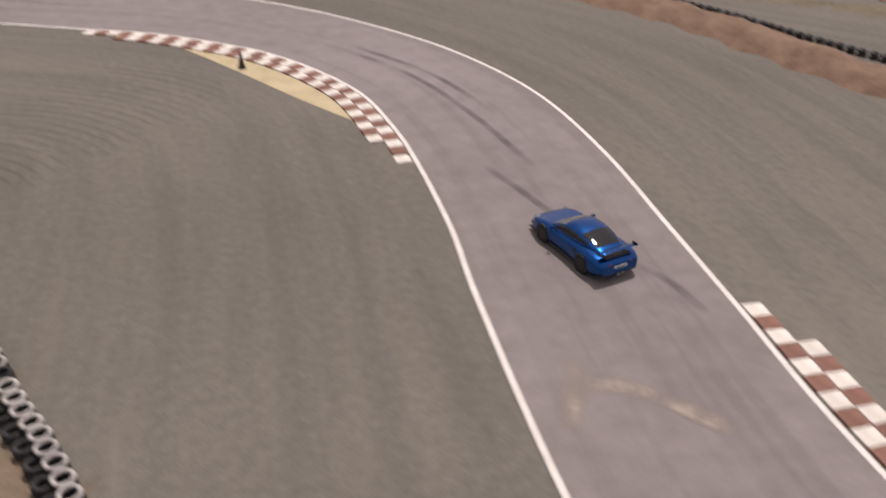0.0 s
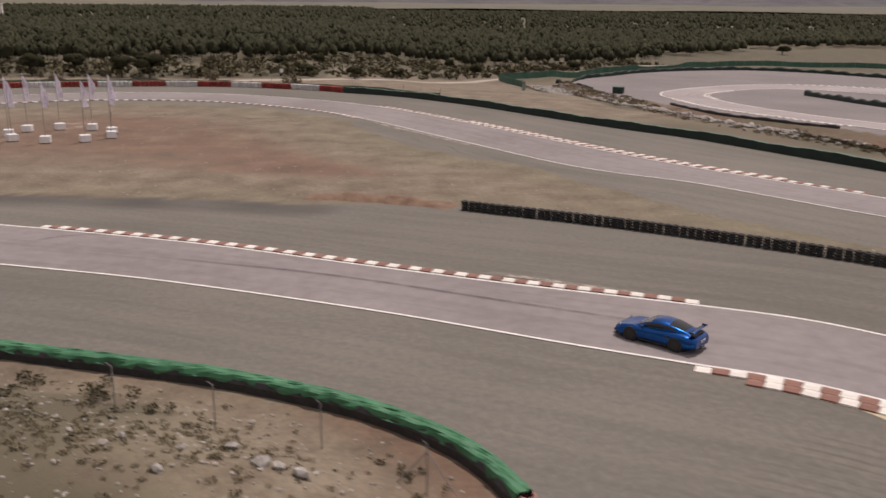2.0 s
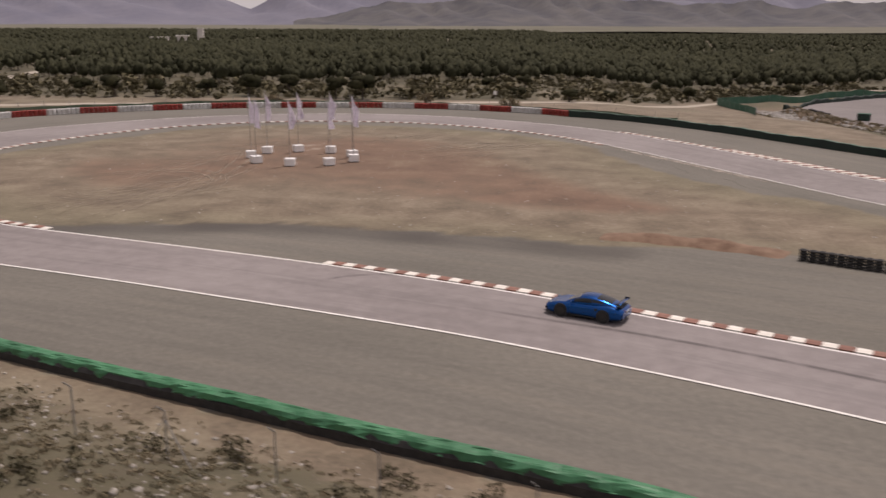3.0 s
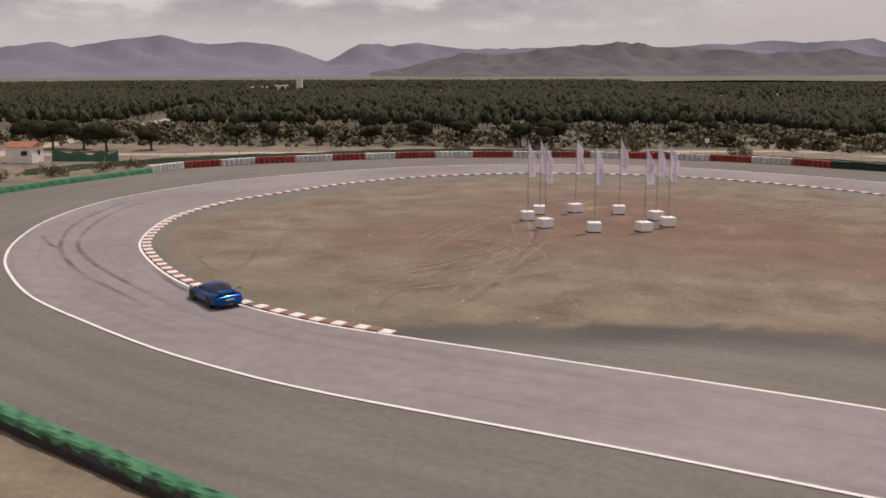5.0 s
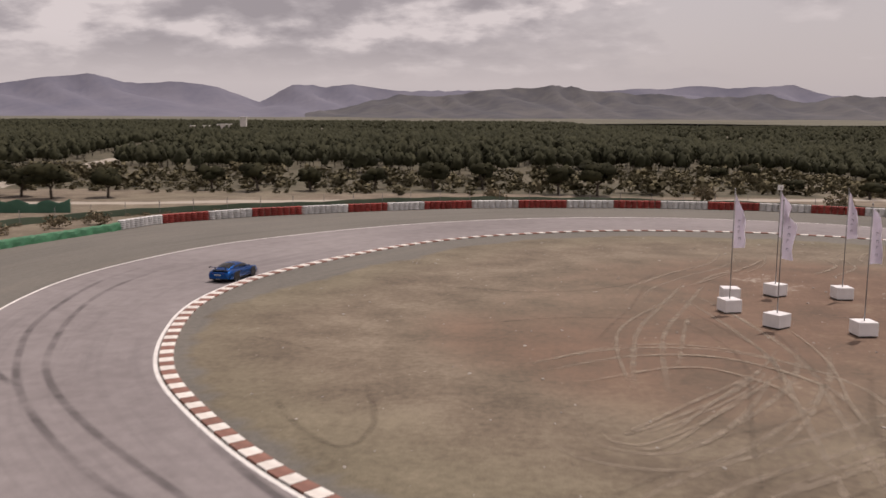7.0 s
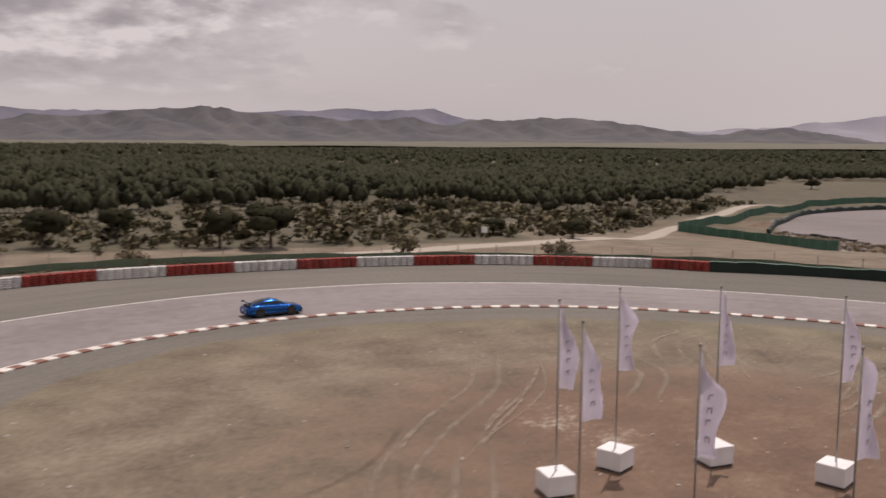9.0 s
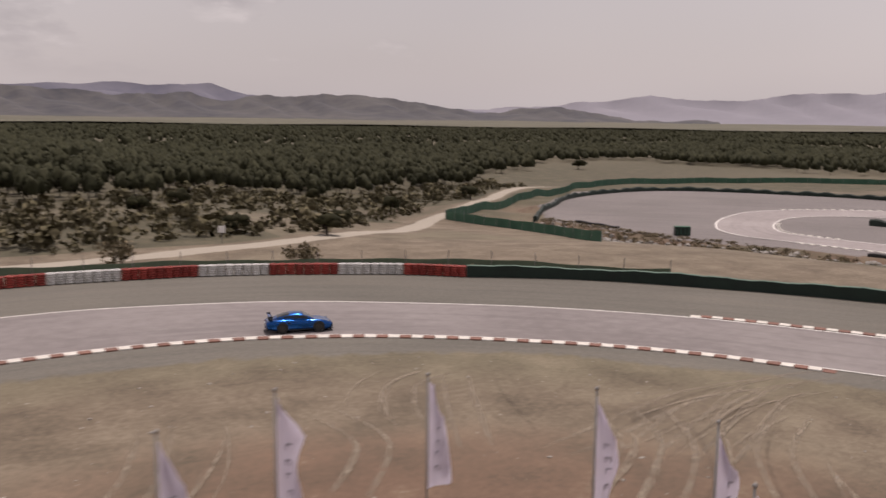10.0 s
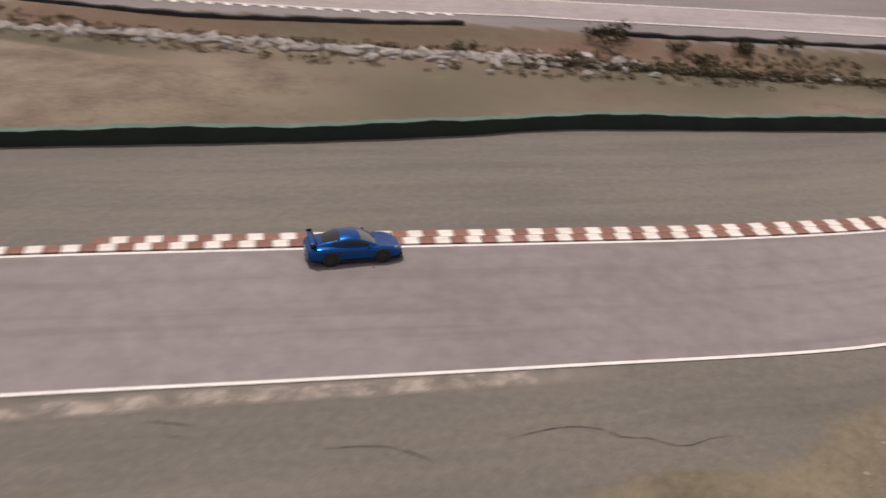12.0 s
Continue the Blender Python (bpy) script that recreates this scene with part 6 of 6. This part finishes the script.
def wheel(parent, x, y, side, name="wheel"):
    hub = new(name)
    hub.parent = parent
    bm = bmesh.new()
    prof = [(0.215, -0.13), (0.30, -0.145), (0.335, -0.12), (0.345, -0.06), (0.345, 0.06), (0.335, 0.12), (0.30, 0.145), (0.215, 0.13)]
    rows = []
    for i in range(28):
        a = 2 * math.pi * i / 28
        rows.append([bm.verts.new((r * math.cos(a), w, r * math.sin(a))) for r, w in prof])
    for i in range(28):
        for j in range(len(prof) - 1):
            f = bm.faces.new((rows[i][j], rows[(i + 1) % 28][j], rows[(i + 1) % 28][j + 1], rows[i][j + 1]))
            f.smooth = True
    bmesh.ops.recalc_face_normals(bm, faces=bm.faces[:])
    part("tyre", bm, M_TYRE, hub)
    bm = bmesh.new()
    r = bmesh.ops.create_cone(bm, cap_ends=True, segments=24, radius1=0.22, radius2=0.22, depth=0.1)
    bmesh.ops.transform(bm, matrix=pose(0, side * 0.02, 0, 90), verts=r["verts"])
    for k in range(10):
        a = k * math.pi / 5
        tube(bm, (0.04 * math.cos(a), side * 0.10, 0.04 * math.sin(a)), (0.21 * math.cos(a), side * 0.12, 0.21 * math.sin(a)), 0.02, 0.016, 6)
    r = bmesh.ops.create_cone(bm, cap_ends=True, segments=12, radius1=0.05, radius2=0.04, depth=0.05)
    bmesh.ops.transform(bm, matrix=pose(0, side * 0.11, 0, 90), verts=r["verts"])
    part("rim", bm, M_RIM, hub, "dark multi-spoke rim")
    hub.matrix_basis = pose(x, y, 0.345)
    return hub


def make_car():
    car = new("sports_car")
    tagged(car, "metallic blue sports coupe with a large rear wing", "car")
    bm = bmesh.new()
    dense = []
    xs = np.linspace(2.26, -2.27, 44)
    st = np.array(STATIONS)
    for x in xs:
        row = [x] + [np.interp(x, st[::-1, 0], st[::-1, k]) for k in range(1, 5)]
        dense.append(body_section(row))
    loft(bm, dense)
    part("body", bm, M_PAINT, car, "blue painted body shell")
    # cabin: roof, pillars and glass
    part("cabin_shell", cabin_patch(1.02, -1.85, -1, 1, 0, 26, 16), M_PAINT, car)
    part("windscreen", cabin_patch(0.96, 0.22, -0.60, 0.60, 0.008), M_SCREEN, car, "raked windscreen, its grey standing for light on the glass")
    part("rear_window", cabin_patch(-0.72, -1.52, -0.55, 0.55, 0.008), M_GLASS, car, "dark tinted rear window")
    for s in (1, -1):
        part("side_window", cabin_patch(0.52, -0.46, s * 0.69, s * 0.97, 0.008), M_GLASS, car)
        part("quarter_window", cabin_patch(-0.49, -1.12, s * 0.70, s * 0.93, 0.008), M_GLASS, car)
    # wheel arches and wheels
    wheels = []
    for x, w in ((1.25, 0.9), (-1.21, 0.93)):
        for s in (1, -1):
            bm = bmesh.new()
            r = bmesh.ops.create_cone(bm, cap_ends=True, segments=32, radius1=0.385, radius2=0.385, depth=0.34)
            bmesh.ops.transform(bm, matrix=pose(x, s * (w - 0.15), 0.355, 90), verts=r["verts"])
            part("wheel_arch", bm, M_BLACK, car)
            wheels.append(wheel(car, x, s * (w - 0.105), s))
    # rear wing on two struts with side plates
    bm = bmesh.new()
    sec = []
    for k in range(9):
        y = -0.80 + 0.2 * k
        z = 1.10 - 0.03 * (abs(y) / 0.8) ** 2
        sec.append([(-1.84, y, z), (-1.97, y, z + 0.03), (-2.12, y, z + 0.065), (-2.13, y, z + 0.052), (-1.97, y, z + 0.005), (-1.85, y, z - 0.012)])
    loft(bm, sec)
    wing = part("wing", bm, M_PAINT, car, "blue rear wing blade")
    for s in (1, -1):
        bm = bmesh.new()
        rounded_box(bm, 0.28, 0.016, 0.10, (-1.98, s * 0.81, 1.12), 0.008, 1)
        part("end_plate", bm, M_BLACK, wing, "black wing end plate")
        bm = bmesh.new()
        tube(bm, (-1.80, s * 0.42, 0.86), (-1.95, s * 0.42, 1.12), 0.035, 0.025, 6)
        part("strut", bm, M_BLACK, wing)
    bm = bmesh.new()
    rounded_box(bm, 0.34, 1.1, 0.06, (-1.93, 0, 0.875), 0.02, 1)
    part("engine_lid_lip", bm, M_BLACK, car)
    # lamps
    for s in (1, -1):
        bm = bmesh.new()
        bmesh.ops.create_uvsphere(bm, u_segments=16, v_segments=8, radius=1.0, matrix=pose(1.88, s * 0.66, 0.64, 0, -22, 0) @ Matrix.Diagonal((0.19, 0.12, 0.075, 1)))
        part("headlight", bm, M_LAMP, car, "clear oval headlight", True)
        bm = bmesh.new()
        rounded_box(bm, 0.06, 0.42, 0.075, (0, 0, 0), 0.02, 2)
        o = part("tail_light", bm, M_TAIL, car, "red tail light")
        o.matrix_basis = pose(-2.20, s * 0.60, 0.70, 0, 0, s * -18)
        # mirrors
        bm = bmesh.new()
        rounded_box(bm, 0.11, 0.17, 0.11, (0, 0, 0), 0.03, 2)
        o = part("wing_mirror", bm, M_PAINT, car)
        o.matrix_basis = pose(0.62, s * 0.94, 0.93, 0, 0, s * 12)
        bm = bmesh.new()
        tube(bm, (0.64, s * 0.76, 0.86), (0.62, s * 0.90, 0.91), 0.025, 0.02, 6)
        part("mirror_arm", bm, M_BLACK, car)
        # door: seam, sill and handle
        bm = bmesh.new()
        rounded_box(bm, 1.55, 0.03, 0.07, (0.03, s * 0.885, 0.20), 0.01, 1)
        part("side_sill", bm, M_BLACK, car)
        bm = bmesh.new()
        rounded_box(bm, 0.2, 0.025, 0.03, (-0.42, s * 0.895, 0.74), 0.008, 1)
        part("door_handle", bm, M_PAINT, car)
        for x in (0.70, -0.62):
            bm = bmesh.new()
            rounded_box(bm, 0.012, 0.02, 0.52, (x, s * 0.888, 0.52), 0, 1)
            part("door_seam", bm, M_BLACK, car)
        # intake before the rear wheel, front corner intake, exhaust side vent
        bm = bmesh.new()
        rounded_box(bm, 0.16, 0.02, 0.15, (-0.78, s * 0.925, 0.68), 0.008, 1)
        part("side_intake", bm, M_BLACK, car)
        bm = bmesh.new()
        rounded_box(bm, 0.05, 0.38, 0.15, (0, 0, 0), 0.02, 1)
        o = part("front_intake", bm, M_BLACK, car)
        o.matrix_basis = pose(2.14, s * 0.56, 0.34, 0, 0, s * -24)
        bm = bmesh.new()
        rounded_box(bm, 0.05, 0.2, 0.2, (-2.2, s * 0.7, 0.45), 0.02, 1)
        part("rear_vent", bm, M_BLACK, car)
        bm = bmesh.new()
        tube(bm, (-2.18, s * 0.09, 0.30), (-2.33, s * 0.09, 0.30), 0.055, 0.055, 12)
        part("exhaust_pipe", bm, M_STEEL, car)
    bm = bmesh.new()
    rounded_box(bm, 0.05, 0.72, 0.14, (2.245, 0, 0.33), 0.02, 1)
    part("grille", bm, M_BLACK, car)
    bm = bmesh.new()
    rounded_box(bm, 0.30, 1.62, 0.03, (2.13, 0, 0.155), 0.012, 1)
    part("front_splitter", bm, M_BLACK, car)
    bm = bmesh.new()
    rounded_box(bm, 0.16, 1.5, 0.16, (-2.17, 0, 0.32), 0.03, 1)
    part("rear_diffuser", bm, M_BLACK, car)
    bm = bmesh.new()
    rounded_box(bm, 0.02, 0.52, 0.11, (-2.292, 0, 0.585), 0.004, 1)
    pl = part("number_plate", bm, M_PLATE, car, "white rear number plate")
    bm = bmesh.new()
    for k in range(6):
        rounded_box(bm, 0.006, 0.05, 0.06, (-2.304, -0.19 + 0.075 * k, 0.585), 0, 1)
    part("plate_bars", bm, M_BLACK, pl)
    return car, wheels


CAR, WHEELS = make_car()
CAR_AT = [(0.0, 39.08, 3.24), (0.5, 36.96, 13.37), (1.0, 33.4, 22.81), (1.5, 28.34, 31.38), (2.0, 20.21, 39.59), (2.5, 10.37, 48.37), (3.0, -2.18, 55.81), (3.5, -16.82, 60.65), (4.0, -31.11, 66.59), (4.5, -43.99, 70.84), (5.0, -55.34, 77.69), (5.5, -64.78, 87.55), (6.0, -72.0, 99.12), (6.5, -74.22, 107.74), (7.0, -74.0, 119.44), (7.5, -70.67, 130.56), (8.0, -64.75, 140.38), (8.5, -56.81, 147.78), (9.0, -45.37, 153.71), (9.5, -33.74, 153.87), (10.0, -20.84, 152.86), (10.5, -8.92, 147.87), (11.0, 2.68, 139.28), (11.5, 13.36, 128.75), (12.0, 23.51, 114.36)]


def motions():
    """The car along its line, wheels rolling with the way covered."""
    key = np.array(CAR_AT)
    fine = np.linspace(0, 12, 241)

    def at(t):
        i = min(max(int(t / 0.5), 0), len(key) - 2)
        p0, p1, p2, p3 = key[max(i - 1, 0), 1:], key[i, 1:], key[i + 1, 1:], key[min(i + 2, len(key) - 1), 1:]
        if i == 0:
            p0 = 2 * p1 - p2
        if i == len(key) - 2:
            p3 = 2 * p2 - p1
        u = (t - key[i, 0]) / 0.5
        return 0.5 * (2 * p1 + (p2 - p0) * u + (2 * p0 - 5 * p1 + 4 * p2 - p3) * u * u + (3 * p1 - p0 - 3 * p2 + p3) * u ** 3)
    pos = np.array([at(t) for t in fine])
    vel = np.gradient(pos, axis=0)
    k = np.hanning(13)
    vel = np.stack([np.convolve(np.pad(vel[:, j], 6, "edge"), k / k.sum(), "valid") for j in range(2)], 1)
    yaw = np.unwrap(np.arctan2(vel[:, 1], vel[:, 0]))
    bend = np.gradient(yaw)
    slip = np.radians(9) * np.clip(1 - abs(fine - 6.0) / 1.6, 0, 1)      # the tail steps out in the hairpin
    yaw = yaw - slip
    rows = []
    for i in range(0, 241, 2):
        roll = float(np.clip(bend[i] * 40, -1.4, 1.4))
        rows.append((float(fine[i]), pose(pos[i, 0], pos[i, 1], 0.032, roll, 0, math.degrees(yaw[i]))))
    walk(CAR, rows)
    way = np.r_[0, np.cumsum(np.linalg.norm(np.diff(pos, axis=0), axis=1))]
    # rows so close that a wheel turns less than a quarter between them
    ts = np.arange(0, 361) / 30
    turn = np.degrees(np.interp(ts, fine, way) / 0.345) * 0.55
    for w in WHEELS:
        x, y = w.location.x, w.location.y
        walk(w, [(float(t), pose(x, y, 0.345, 0, a % 360, 0)) for t, a in zip(ts, turn)])



motions()
